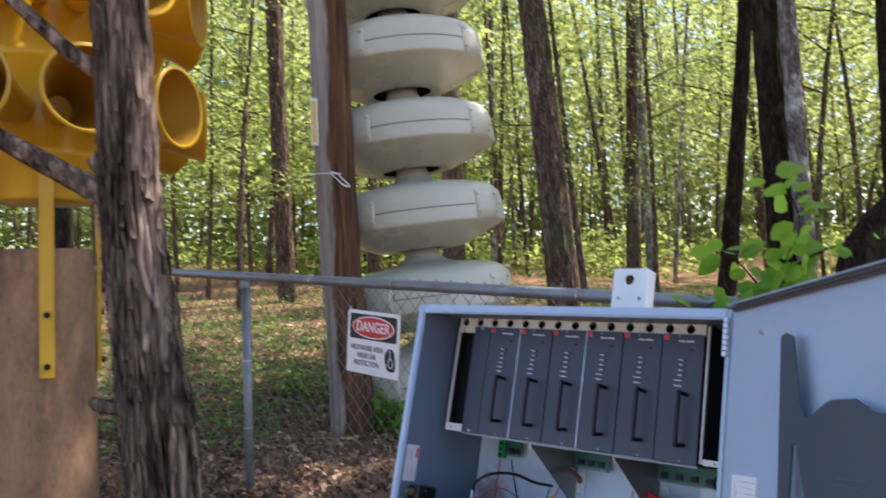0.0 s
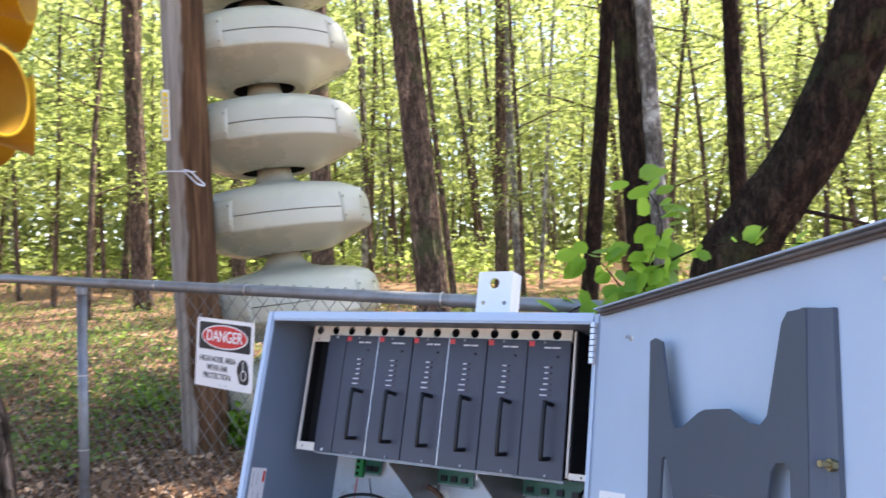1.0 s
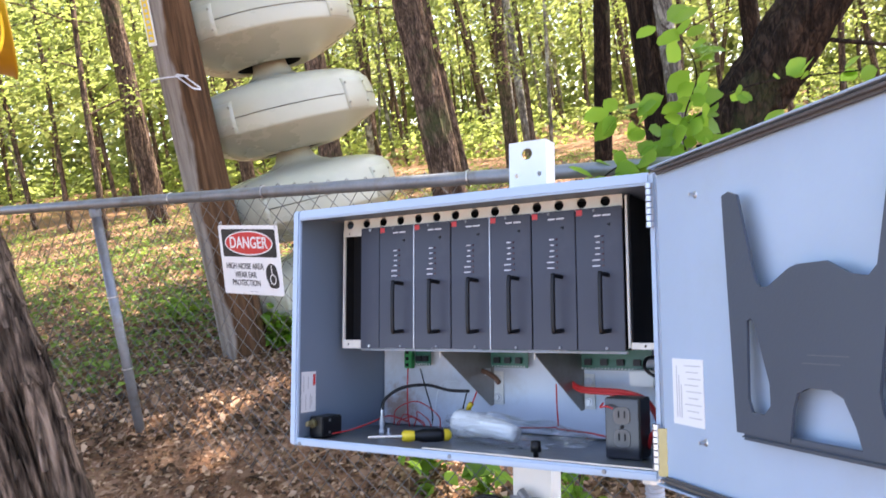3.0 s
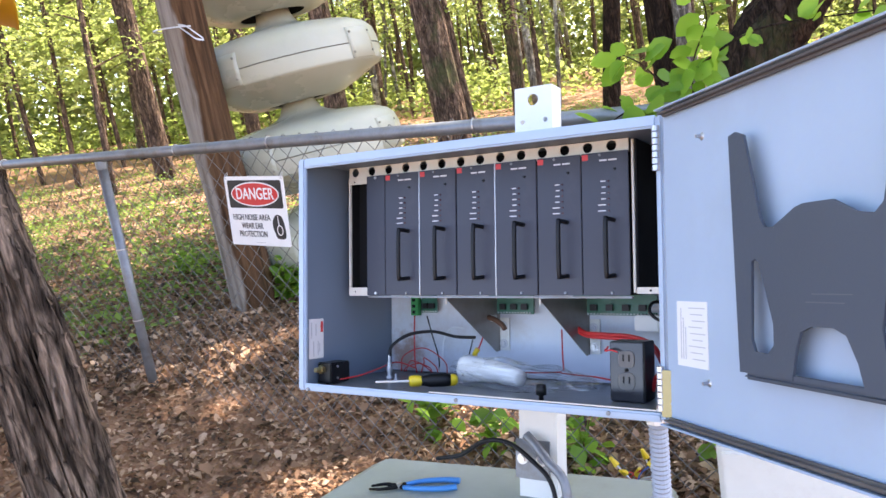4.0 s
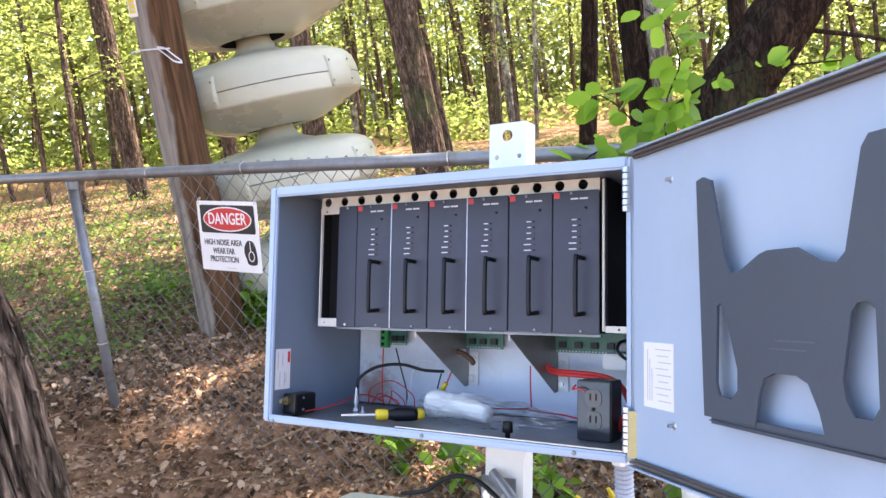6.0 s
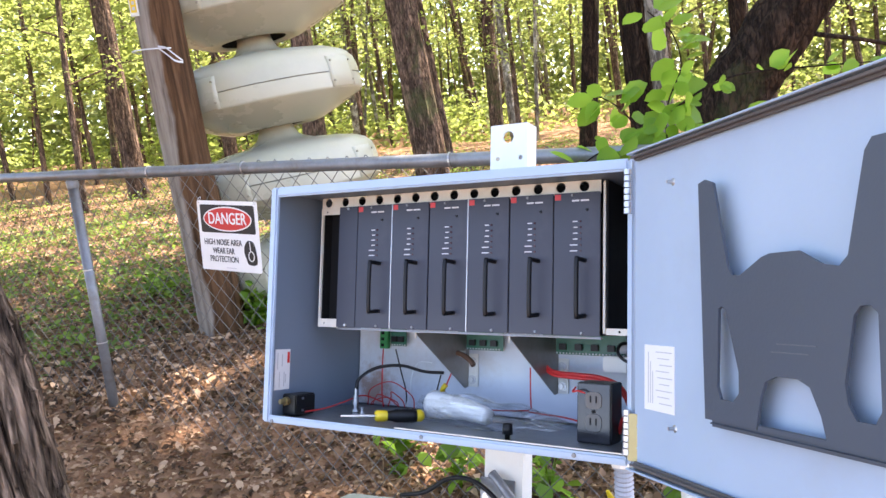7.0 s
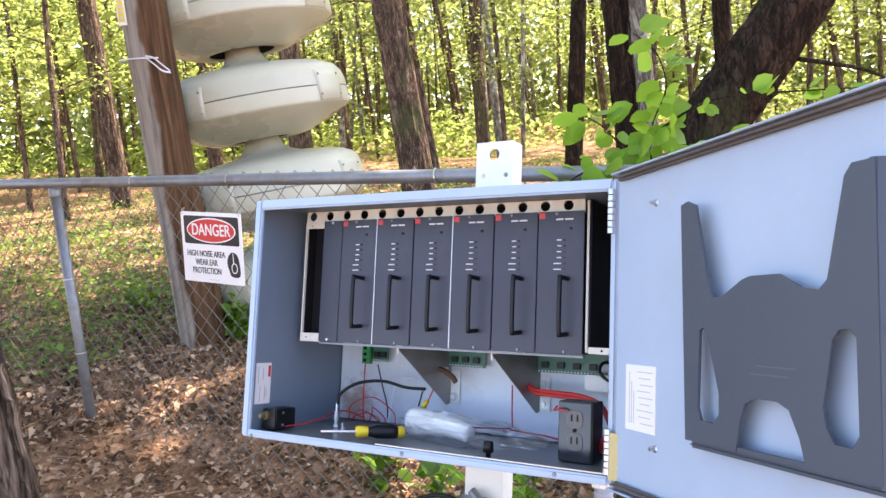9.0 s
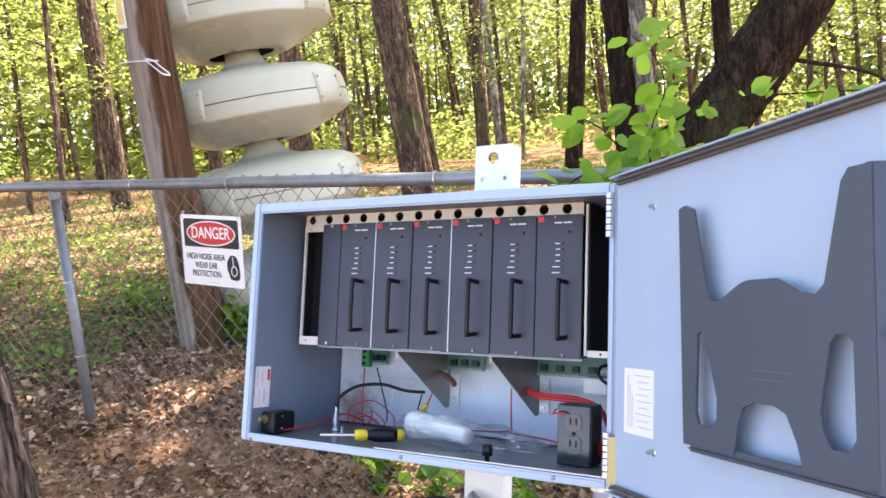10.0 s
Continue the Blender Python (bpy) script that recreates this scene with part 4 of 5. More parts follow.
# ---- post, conduits, pedestal ----
def build_post():
    p = thing("mounting_post", BOX, "white painted steel post carrying the cabinet", "post")
    y0, y1, lo = D + 0.0035, D + 0.046, -0.82
    face = [[(0.294, lo), (0.372, lo), (0.372, 0.560), (0.294, 0.560)], circle(0.332, 0.535, 0.0115), circle(0.310, 0.4935, 0.0048, 10), circle(0.358, 0.4935, 0.0048, 10)]
    part("face", plate(face, 0.004, Matrix.Translation((0, y0, 0))), M["white"], p)
    part("side_web", solid(0.368, 0.372, y0 + 0.004, y1, lo, 0.560), M["white"], p)
    part("side_web", solid(0.294, 0.298, y0 + 0.004, y1, lo, 0.560), M["white"], p)
    b = part("clamp_plate", plate([rounded(0.288, 0.358, -0.185, -0.112, 0.002)], 0.004, Matrix.Translation((0, y0 - 0.0045, 0))), M["galv"], p, "galvanised clamp plate")
    for x in (0.303, 0.342):
        bm = rod(bmesh.new(), (x, y0 - 0.0045, -0.148), (x, y0 - 0.0065, -0.148), 0.011, seg=14)
        rod(bm, (x, y0 - 0.0065, -0.148), (x, y0 - 0.0125, -0.148), 0.0072, seg=6)
        part("bolt", bm, M["steel"], b)
    c = thing("flexible_conduit", at_box(0.632, 0.05, -0.006), "grey flexible conduit hanging from the cabinet", "conduit")
    rings = [(0, 0, -0.004 - 0.0034 * k) for k in range(38)]
    bm = tube(bmesh.new(), [(x - 0.00015 * i, y + 0.0009 * i, z) for i, (x, y, z) in enumerate(rings)], 0.0118, 16, 1, ribs=0.2)
    part("hose", bm, M["pvc"], c, "ribbed grey hose")
    part("upper_fitting", rod(bmesh.new(), (0, 0, 0.002), (0, 0, -0.012), 0.017, seg=8), M["steel"], c)
    bm = lathe(bmesh.new(), [(0.0, -0.125), (0.017, -0.125), (0.020, -0.129), (0.020, -0.16), (0.016, -0.162), (0.016, -0.22), (0, -0.22)], 16, Matrix.Translation((-0.006, 0.035, 0)))
    part("lower_fitting", bm, M["pvc"], c, "blue-grey lower fitting", True)
    c = part("bent_conduit", tube(bmesh.new(), [(0.318, 0.262, -0.100), (0.334, 0.258, -0.112), (0.366, 0.252, -0.142), (0.402, 0.246, -0.178), (0.412, 0.24, -0.27)], 0.0088, 12, 6), M["galv"], None, "", True)
    c.matrix_basis = BOX
    tagged(c, "bent grey steel conduit below the cabinet", "conduit")
    c = part("power_cable", tube(bmesh.new(), [(0.11, 0.275, -0.170), (0.17, 0.27, -0.155), (0.225, 0.265, -0.122), (0.28, 0.26, -0.118), (0.33, 0.258, -0.145), (0.375, 0.25, -0.185), (0.395, 0.24, -0.28)], 0.0045, 8, 8), M["black"], None, "", True)
    c.matrix_basis = BOX
    tagged(c, "black power cable looped over the pedestal", "cable")


build_post()


def build_pedestal():
    m = pose(0.21, 0.09, 0, 0, 0, 4)
    p = thing("pedestal_box", Matrix.Translation((0, 0, 0.0)) @ m, "pale green steel pedestal with a sloped lid", "pedestal")
    base = gz(0.2, 0.1) - 0.06
    part("body", solid(-0.30, 0.32, -0.22, 0.21, base, 0.712, bevel=0.004), M["pedestal"], p)
    bm = bmesh.new()
    lo = [(-0.43, -0.25), (0.36, -0.25), (0.36, 0.232), (-0.325, 0.232)]
    hi = [(-0.36, -0.16), (0.33, -0.16), (0.34, 0.222), (-0.27, 0.222)]
    r = [[bm.verts.new((x, y, z)) for x, y in q] for q, z in ((lo, 0.705), (lo, 0.735), (hi, 0.762))]
    for a, b in zip(r, r[1:]):
        for k in range(4):
            bm.faces.new((a[k - 1], a[k], b[k], b[k - 1]))
    bm.faces.new(r[0]), bm.faces.new(r[2])
    bmesh.ops.bevel(bm, geom=bm.edges[:], offset=0.005, segments=2, affect="EDGES")
    part("lid", bm, M["pedestal"], p, "dirty pale green lid")
    t = thing("pliers", pose(0.035, 0.175, 0.7640, 0, 0, 18), "wire cutters with blue grips on the pedestal lid", "pliers")
    for s in (-1, 1):
        bm = tube(bmesh.new(), [(0.012, s * 0.006, 0.004), (0.05, s * 0.016, 0.005), (0.095, s * 0.018, 0.005), (0.125, s * 0.012, 0.005)], (0.005, 0.0062), 8, 5)
        part("grip", bm, M["blue_grip"], t, "blue grip", True)
        bm = tube(bmesh.new(), [(0.014, s * 0.006, 0.004), (-0.01, -s * 0.004, 0.004), (-0.034, -s * 0.011, 0.004), (-0.062, -s * 0.006, 0.003)], (0.0055, 0.0025), 6, 4)
        part("jaw", bm, M["dark"], t, "dark steel jaw")
    part("pivot", rod(bmesh.new(), (0.002, 0, 0.001), (0.002, 0, 0.011), 0.006, seg=10), M["steel"], t)
    w = thing("meter_box", pose(0.905, 0.46, 0, 0, 0, 0), "white steel box behind the open door", "box")
    part("body", solid(-0.265, 0.24, -0.16, 0.10, gz(0.9, 0.4) - 0.06, 0.862, bevel=0.005), M["white"], w)
    part("cover", solid(-0.255, 0.23, -0.168, -0.1605, gz(0.9, 0.4), 0.852, bevel=0.002), M["white"], w)
    rnd = random.Random(9)
    for k in range(11):
        a = Vector((0.43 + rnd.uniform(-0.02, 0.09), 0.40 + rnd.uniform(-0.04, 0.04), 0.735 + rnd.uniform(0, 0.035)))
        base = Vector((0.50 + rnd.uniform(-0.02, 0.03), 0.42, 0.55))
        mid = (a + base) / 2 + Vector((rnd.uniform(-0.05, 0.05), rnd.uniform(-0.03, 0.03), 0.06))
        col = ("red_wire", "white_wire", "blue_wire", "black", "white_wire")[k % 5]
        lo = Vector((base.x, base.y, gz(base.x, base.y) - 0.02))
        o = part("loose_wire", tube(bmesh.new(), [lo, base, mid, a], 0.0016, 6, 6), M[col], None, "", True)
        tagged(o, {"red_wire": "red", "white_wire": "white", "blue_wire": "blue", "black": "black"}[col] + " loose wire end by the pedestal", "wire", "loose wires")
        if k < 6:
            d = (a - mid).normalized()
            n = part("wire_nut", rod(bmesh.new(), a - d * 0.004, a + d * 0.017, 0.0068, 0.0035, 8), M["yellow"], o, "yellow wire nut")


build_pedestal()


# ---- fence and sign ----
FY = 0.75


def rail_z(x):
    return 1.574 - 0.0593 * (x + 2.07)


def build_fence():
    f = thing("fence", Matrix(), "galvanised chain-link fence with a bent top rail", "fence")
    bm = tube(bmesh.new(), [(-7.0, FY, rail_z(-7.0)), (-4.0, FY, rail_z(-4) - 0.004), (-1.5, FY, rail_z(-1.5)), (0.2, FY, rail_z(0.2)), (1.7, FY, rail_z(1.7)), (3.6, FY, rail_z(3.6))], 0.0178, 16, 12)
    part("top_rail", bm, M["galv"], f, "grey galvanised tube", True)
    for x in (-6.4, -4.0, -1.535, 1.55, 3.5):
        lean = 0.008 if x == -1.535 else 0.0
        p = part("post", rod(bmesh.new(), (x + lean, FY + 0.002, gz(x, FY) - 0.15), (x, FY + 0.002, rail_z(x) - 0.03), 0.0180, seg=16), M["galv"], f, "", True)
        part("post_cap", lathe(bmesh.new(), [(0.0200, -0.035), (0.0215, -0.012), (0.019, -0.003), (0.0, 0.0)], 16, Matrix.Translation((x, FY + 0.002, rail_z(x) - 0.012))), M["galv"], p, "", True)
        if x == -1.535:
            for z in (1.20, 0.93):
                part("tie_band", lathe(bmesh.new(), [(0.0178, -0.002), (0.0205, -0.002), (0.0205, 0.002), (0.0178, 0.002)], 14, Matrix.Translation((x + 0.003, FY + 0.002, z))), M["steel"], p)
    for x in (-2.6, -2.15, -1.12, -0.70, 0.01, 0.72, 1.2):
        part("tie_wire", lathe(bmesh.new(), [(0.0185, -0.0018), (0.0215, -0.0018), (0.0215, 0.0018), (0.0185, 0.0018)], 14, Matrix.Translation((x, FY, rail_z(x))) @ pose(0, 0, 0, 0, 90, 12)), M["steel"], f)
    # the woven wires: two families that cross as diamonds
    bm, p = bmesh.new(), 0.066
    rnd = random.Random(2)
    for i in range(-92, 66):
        x0 = i * p
        for way in (-1, 1):
            q = x0 + rnd.uniform(-0.002, 0.002)
            tall = 1.22
            rod(bm, (q, FY + 0.022 + way * 0.0014, rail_z(q) + 0.022), (q + way * tall * 0.97, FY + 0.022 + way * 0.0014, rail_z(q) + 0.022 - tall), 0.00125, seg=5, caps=False)
    o = part("chain_link", bm, M["wire"], f, "woven diamond wire mesh")
    o["kind"] = "stuff"


build_fence()


def build_sign():
    s = thing("warning_sign", pose(-0.784, FY - 0.022, 1.293, 0, 5.0, 0), "white danger sign with red oval wired to the fence", "sign")
    w, h = 0.125, 0.109
    part("sheet", plate([rounded(-w, w, -h, h, 0.006), circle(-w + 0.008, h - 0.008, 0.002, 8), circle(w - 0.008, h - 0.008, 0.002, 8)], 0.0015), M["sign"], s)

    def layer(name, loop, y, mat, label=""):
        return part(name, plate([loop], 0.0003, Matrix.Translation((0, y, 0))), M[mat], s, label)
    layer("black_band", rounded(-w + 0.012, w - 0.012, 0.010, h - 0.012, 0.006), -0.0005, "black_ink")
    layer("white_oval", circle(0, 0.0535, 0.101, 40, 0.0385), -0.0010, "sign")
    layer("red_oval", circle(0, 0.0535, 0.0965, 40, 0.0345), -0.0015, "red_ink")
    lettering("DANGER", 0.05, Matrix.Translation((0, -0.0021, 0.0535)), M["sign"], s, 0.158, 0.0006)
    for words, x, z, wd in (("HIGH NOISE AREA", -0.027, -0.020, 0.158), ("WEAR EAR", -0.027, -0.047, 0.092), ("PROTECTION", -0.027, -0.073, 0.118)):
        lettering(words, 0.0265, Matrix.Translation((x, -0.0008, z)), M["black_ink"], s, wd, 0.0001)
    loop = smooth_loop([(0.062, -0.028), (0.078, -0.010), (0.100, -0.016), (0.109, -0.045), (0.108, -0.082), (0.075, -0.084), (0.066, -0.066), (0.060, -0.050)], 3)
    layer("pictogram", loop, -0.0006, "black_ink", "dark ear-protection symbol")
    part("symbol_ring", plate([circle(0.088, -0.058, 0.0125, 20, 0.0165), circle(0.088, -0.058, 0.0095, 20, 0.0135)], 0.0003, Matrix.Translation((0, -0.0011, 0))), M["sign"], s)
    layer("symbol_band", [(0.083, -0.014), (0.0855, -0.013), (0.0875, -0.042), (0.084, -0.042)], -0.0011, "sign")
    layer("text_bar", [(-0.02, -0.1), (0.02, -0.1), (0.02, -0.0985), (-0.02, -0.0985)], -0.0006, "ink")
    for x in (-w + 0.008, w - 0.008):
        bm = tube(bmesh.new(), [(x, -0.003, h - 0.008), (x + 0.003, -0.004, h + 0.004), (x + 0.002, 0.008, h + 0.01), (x - 0.002, 0.006, h - 0.006)], 0.0009, 5, 4)
        part("tie_wire", bm, M["steel"], s)


build_sign()


# ---- timber pole and the cream disc siren ----
def build_pole():
    x, y = -1.835, 1.52
    p = thing("timber_pole", pose(x, y, 0, 0, -0.6, 38), "weathered timber pole, half grey and half brown", "pole")
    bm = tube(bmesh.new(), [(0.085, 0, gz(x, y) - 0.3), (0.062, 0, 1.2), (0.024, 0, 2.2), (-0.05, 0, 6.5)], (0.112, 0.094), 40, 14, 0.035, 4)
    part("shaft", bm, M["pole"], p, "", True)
    t = part("number_tag", solid(-0.072, -0.036, -0.101, -0.092, 2.20, 2.44, bevel=0.002), M["white"], p, "white-edged yellow tag")
    part("tag_face", solid(-0.066, -0.042, -0.1025, -0.1008, 2.215, 2.425), M["yellow"], t)
    for k in range(8):
        part("text_bar", solid(-0.060, -0.048, -0.1032, -0.1022, 2.225 + 0.024 * k, 2.239 + 0.024 * k), M["ink"], t)
    bm = lathe(bmesh.new(), [(0.110, -0.003), (0.114, -0.003), (0.114, 0.003), (0.110, 0.003)], 24, Matrix.Translation((0, 0, 2.06)) @ pose(0, 0, 0, 3, 2, 0))
    part("wire_band", bm, M["white_wire"], p, "pale wire wound round the pole")
    bm = bmesh.new()
    for lo, drop in ((0.0, 0.0), (0.006, 0.022)):
        line = spline([(0.02, -0.108, 2.062 - lo), (0.055, -0.125, 2.05 - lo - drop), (0.085, -0.122, 2.02 - lo - drop), (0.115, -0.105, 1.99 - lo)], 5)
        rows = [[bm.verts.new(p + Vector((0, 0, h))) for h in (-0.004, 0.004)] for p in line]
        for a, c in zip(rows, rows[1:]):
            bm.faces.new((a[0], a[1], c[1], c[0]))
    part("ribbon_end", bm, M["white_wire"], p, "pale plastic ribbon end")


build_pole()


def build_disc():
    d = thing("siren_disc", Matrix(), "cream fibreglass siren disc with bolted seams", "siren horn", "stacked siren discs")
    top = [(0.0, 0.300), (0.084, 0.300), (0.090, 0.262), (0.108, 0.222), (0.140, 0.200), (0.185, 0.186), (0.30, 0.171), (0.39, 0.154), (0.445, 0.129), (0.474, 0.096), (0.486, 0.052), (0.490, 0.012)]
    part("upper_shell", lathe(bmesh.new(), top, 72), M["horn"], d, "", True)
    low = [(0.490, 0.006), (0.491, -0.058), (0.490, -0.066), (0.484, -0.072), (0.36, -0.130), (0.26, -0.170), (0.225, -0.178), (0.180, -0.180), (0.165, -0.172)]
    part("lower_shell", lathe(bmesh.new(), low, 72), M["horn"], d, "", True)
    part("seam", lathe(bmesh.new(), [(0.484, 0.013), (0.4865, 0.009), (0.484, 0.005)], 72), M["seam"], d, "dark seam line")
    # the shade up the opening is a black surface that closes it
    part("throat", lathe(bmesh.new(), [(0.166, -0.171), (0.15, -0.13), (0.10, -0.10), (0.0, -0.10)], 40), M["dark"], d, "throat coloured black as shade", True)
    for a0 in (-93, -6, 84, 174):
        bm = bmesh.new()
        rows = []
        for k in range(9):
            a = radians(a0 + 21 * k / 8)
            rows.append([bm.verts.new((rr * math.cos(a), rr * math.sin(a), z)) for rr, z in ((0.480, 0.086), (0.4905, 0.05), (0.4955, 0.0), (0.4962, -0.062), (0.488, -0.066), (0.472, 0.088))])
        for p, q in zip(rows, rows[1:]):
            for k in range(6):
                bm.faces.new((p[k - 1], p[k], q[k], q[k - 1]))
        bm.faces.new(rows[0]), bm.faces.new(rows[-1])
        pt = part("joint_cover", bm, M["horn"], d, "", True)
        for a in (a0 + 1.8, a0 + 19.2):
            for z, rr in ((0.062, 0.4915), (-0.035, 0.4955)):
                c = Vector((rr * math.cos(radians(a)), rr * math.sin(radians(a)), z))
                part("bolt", rod(bmesh.new(), c, c * 1.0 + Vector((math.cos(radians(a)), math.sin(radians(a)), 0)) * 0.005, 0.0065, 0.005, 8), M["seam"], pt)
    return d


TOP, LOW = Vector((-1.872, 2.065, 2.75)), Vector((-1.772, 2.148, 1.415))
axis = (TOP - LOW).normalized()
turn = Vector((0, 0, 1)).rotation_difference(axis).to_matrix().to_4x4()
step = (TOP - LOW) / 3
disc = build_disc()
for k in range(-1, 5):
    m = Matrix.Translation(LOW + step * k) @ turn @ pose(0, 0, 0, 0, 0, (0, 2, -3, 1, 4, -2)[k + 1])
    if k == -1:
        disc.matrix_basis = m
    else:
        copy_thing(disc, m)
b = thing("support_column", Matrix(), "cream column under the stacked siren", "column")
foot = LOW - step * 1.3
part("tube", rod(bmesh.new(), (foot.x, foot.y, gz(foot.x, foot.y) - 0.1), LOW - step * 1.25, 0.12, 0.10, 24), M["horn"], b, "", True)


# ---- yellow horn siren on its stub pole ----
def build_yellow():
    x, y = -1.86, 0.10
    g = gz(x, y)
    p = thing("stub_pole", pose(x, y, 0), "stout tan timber stub pole", "pole")
    part("shaft", tube(bmesh.new(), [(0, 0, g - 0.2), (0, 0, 1.1), (0, 0, 1.655)], (0.178, 0.166), 36, 10, 0.02, 3), M["post"], p, "", True)
    s = thing("horn_siren", pose(x, y, 0, 0, 0, 22), "yellow steel siren with a ring of horns", "siren")
    for k in range(4):
        a = radians(90 * k - 43.4)
        m = Matrix.Rotation(a, 4, "Z")
        l = part("leg", solid(0.172, 0.188, -0.024, 0.024, 1.20, 1.93, bevel=0.002, m=m), M["siren"], s, "yellow flat-bar leg")
        for z in (1.24, 1.42):
            part("bolt", rod(bmesh.new(), m @ Vector((0.188, 0, z)), m @ Vector((0.198, 0, z)), 0.012, seg=6), M["dark"], l)
    part("drum", lathe(bmesh.new(), [(0.0, 1.83), (0.16, 1.83), (0.165, 1.84), (0.165, 1.95), (0.22, 1.98), (0.22, 2.01), (0.20, 2.02), (0.20, 2.30), (0.24, 2.32), (0.24, 2.36), (0.20, 2.38), (0.20, 2.95), (0.0, 2.97)], 48), M["siren"], s, "", True)
    for row, z in enumerate((2.145, 2.57)):
        for k in range(10):
            m = Matrix.Rotation(radians(36 * k + 4.4 + 18 * row), 4, "Z") @ Matrix.Translation((0, 0, z)) @ Matrix.Rotation(radians(90), 4, "Y")
            prof = [(0.05, 0.17), (0.062, 0.26), (0.082, 0.36), (0.108, 0.46), (0.137, 0.56), (0.146, 0.566), (0.146, 0.572), (0.134, 0.570)]
            h = part("horn", lathe(bmesh.new(), prof, 36, m), M["siren"], s, "", True)
            part("mouth", lathe(bmesh.new(), [(0.134, 0.569), (0.104, 0.46), (0.078, 0.36), (0.057, 0.26), (0.046, 0.18), (0.0, 0.175)], 36, m), M["siren_shaded"], h, "inside of the horn, yellow darkened as shade", True)
    c = thing("equipment_cabinet", pose(-2.12, -0.16, 0, 0, 0, 25), "dark slate cabinet with a yellow stripe on a pole", "cabinet")
    part("body", solid(-0.14, 0.14, -0.16, 0.1, 1.32, 1.95, bevel=0.008), M["holder"], c)
    part("support", rod(bmesh.new(), (0, 0.0, gz(-2.12, -0.16) - 0.1), (0, 0.0, 1.33), 0.06, seg=20), M["post"], c, "", True)
    part("stripe", solid(-0.1, 0.12, -0.07, -0.062, 1.05, 1.30, bevel=0.002), M["siren"], c)


build_yellow()


# ---- trees ----
def near_tree():
    t = thing("cedar_tree", Matrix(), "shaggy grey-brown cedar trunk with dead branch stubs", "tree")
    b = Vector((-0.965, -0.006, 0))
    pts = [(b.x + 0.055, b.y + 0.05, gz(b.x, b.y) - 0.15), (b.x + 0.045, b.y + 0.035, 0.9), (b.x + 0.01, b.y + 0.01, 1.3), (b.x - 0.02, b.y - 0.015, 1.65), (b.x - 0.035, b.y - 0.03, 2.1), (b.x - 0.05, b.y - 0.05, 3.0), (b.x - 0.1, b.y - 0.05, 6.5)]
    trunk = part("trunk", tube(bmesh.new(), pts, (0.106, 0.058), 120, 40, 0.2, 7.5, groove=0.16), M["cedar"], t, "", True)
    for q, r in (([(0.0, 0.0, 1.715), (-0.09, -0.12, 1.80), (-0.17, -0.25, 1.89), (-0.27, -0.42, 2.01)], (0.040, 0.022)), ([(-0.02, -0.02, 2.08), (-0.10, -0.13, 2.16), (-0.18, -0.26, 2.30), (-0.28, -0.40, 2.46)], (0.026, 0.015)),
                 ([(-0.01, -0.03, 1.80), (-0.05, -0.09, 1.845), (-0.062, -0.112, 1.875)], (0.028, 0.020)), ([(0.02, 0.0, 1.16), (-0.03, -0.10, 1.18), (-0.05, -0.13, 1.20)], (0.028, 0.012))):
        part("limb", tube(bmesh.new(), [(b.x + x, b.y + y, z) for x, y, z in q], r, 18, 8, 0.16, 8), M["cedar"], t, "dead branch", True)
    line = spline(pts, 40)
    rnd, bm = random.Random(31), bmesh.new()
    for k in range(230):
        i0 = rnd.randrange(8, 170)
        n = rnd.randrange(8, 22)
        a, w, lift = rnd.uniform(0, 6.28), rnd.uniform(0.006, 0.014), rnd.uniform(0.001, 0.010)
        rows = []
        for i in range(n + 1):
            q = line[i0 + i]
            rad = 0.102 - 0.047 * (i0 + i) / (len(line) - 1)
            f = i / n
            out = rad * 1.05 + lift * (2 * f - 1) ** 4 + 0.002
            ww = w * (0.25 + 0.75 * math.sin(math.pi * (0.12 + 0.8 * f))) / rad
            aa = a + 0.10 * math.sin(3 * f + k)
            rows.append([bm.verts.new(q + Vector((math.cos(aa + e * ww) * (out + d), math.sin(aa + e * ww) * (out + d), 0))) for e, d in ((-1, -0.006), (-0.8, 0.0015), (0.8, 0.003), (1, -0.006))])
        for p, q in zip(rows, rows[1:]):
            for e in range(3):
                bm.faces.new((p[e], p[e + 1], q[e + 1], q[e]))
    o = part("bark_strip", bm, M["cedar"], trunk, "peeling strips of bark")
    o["kind"] = "stuff"
    rng = np.random.default_rng(5)
    c = rng.normal(size=(5000, 3)) * (1.5, 1.5, 0.9) + (b.x - 0.3, b.y - 0.3, 6.4)
    o = new("crown", quads("crown", leaves(rng, c, 0.07), M["leaf"], 6))
    o.parent = t
    return trunk


near_tree()


def crown_points(rng, n, r, clumps, squash=0.6):
    """Leaf places in uneven sprays within a crown of radius r."""
    c = rng.normal(size=(clumps, 3)) * (r * 0.5, r * 0.5, r * 0.5 * squash)
    k = rng.integers(0, clumps, n)
    return c[k] + rng.normal(size=(n, 3)) * (r * 0.17, r * 0.17, r * 0.07)


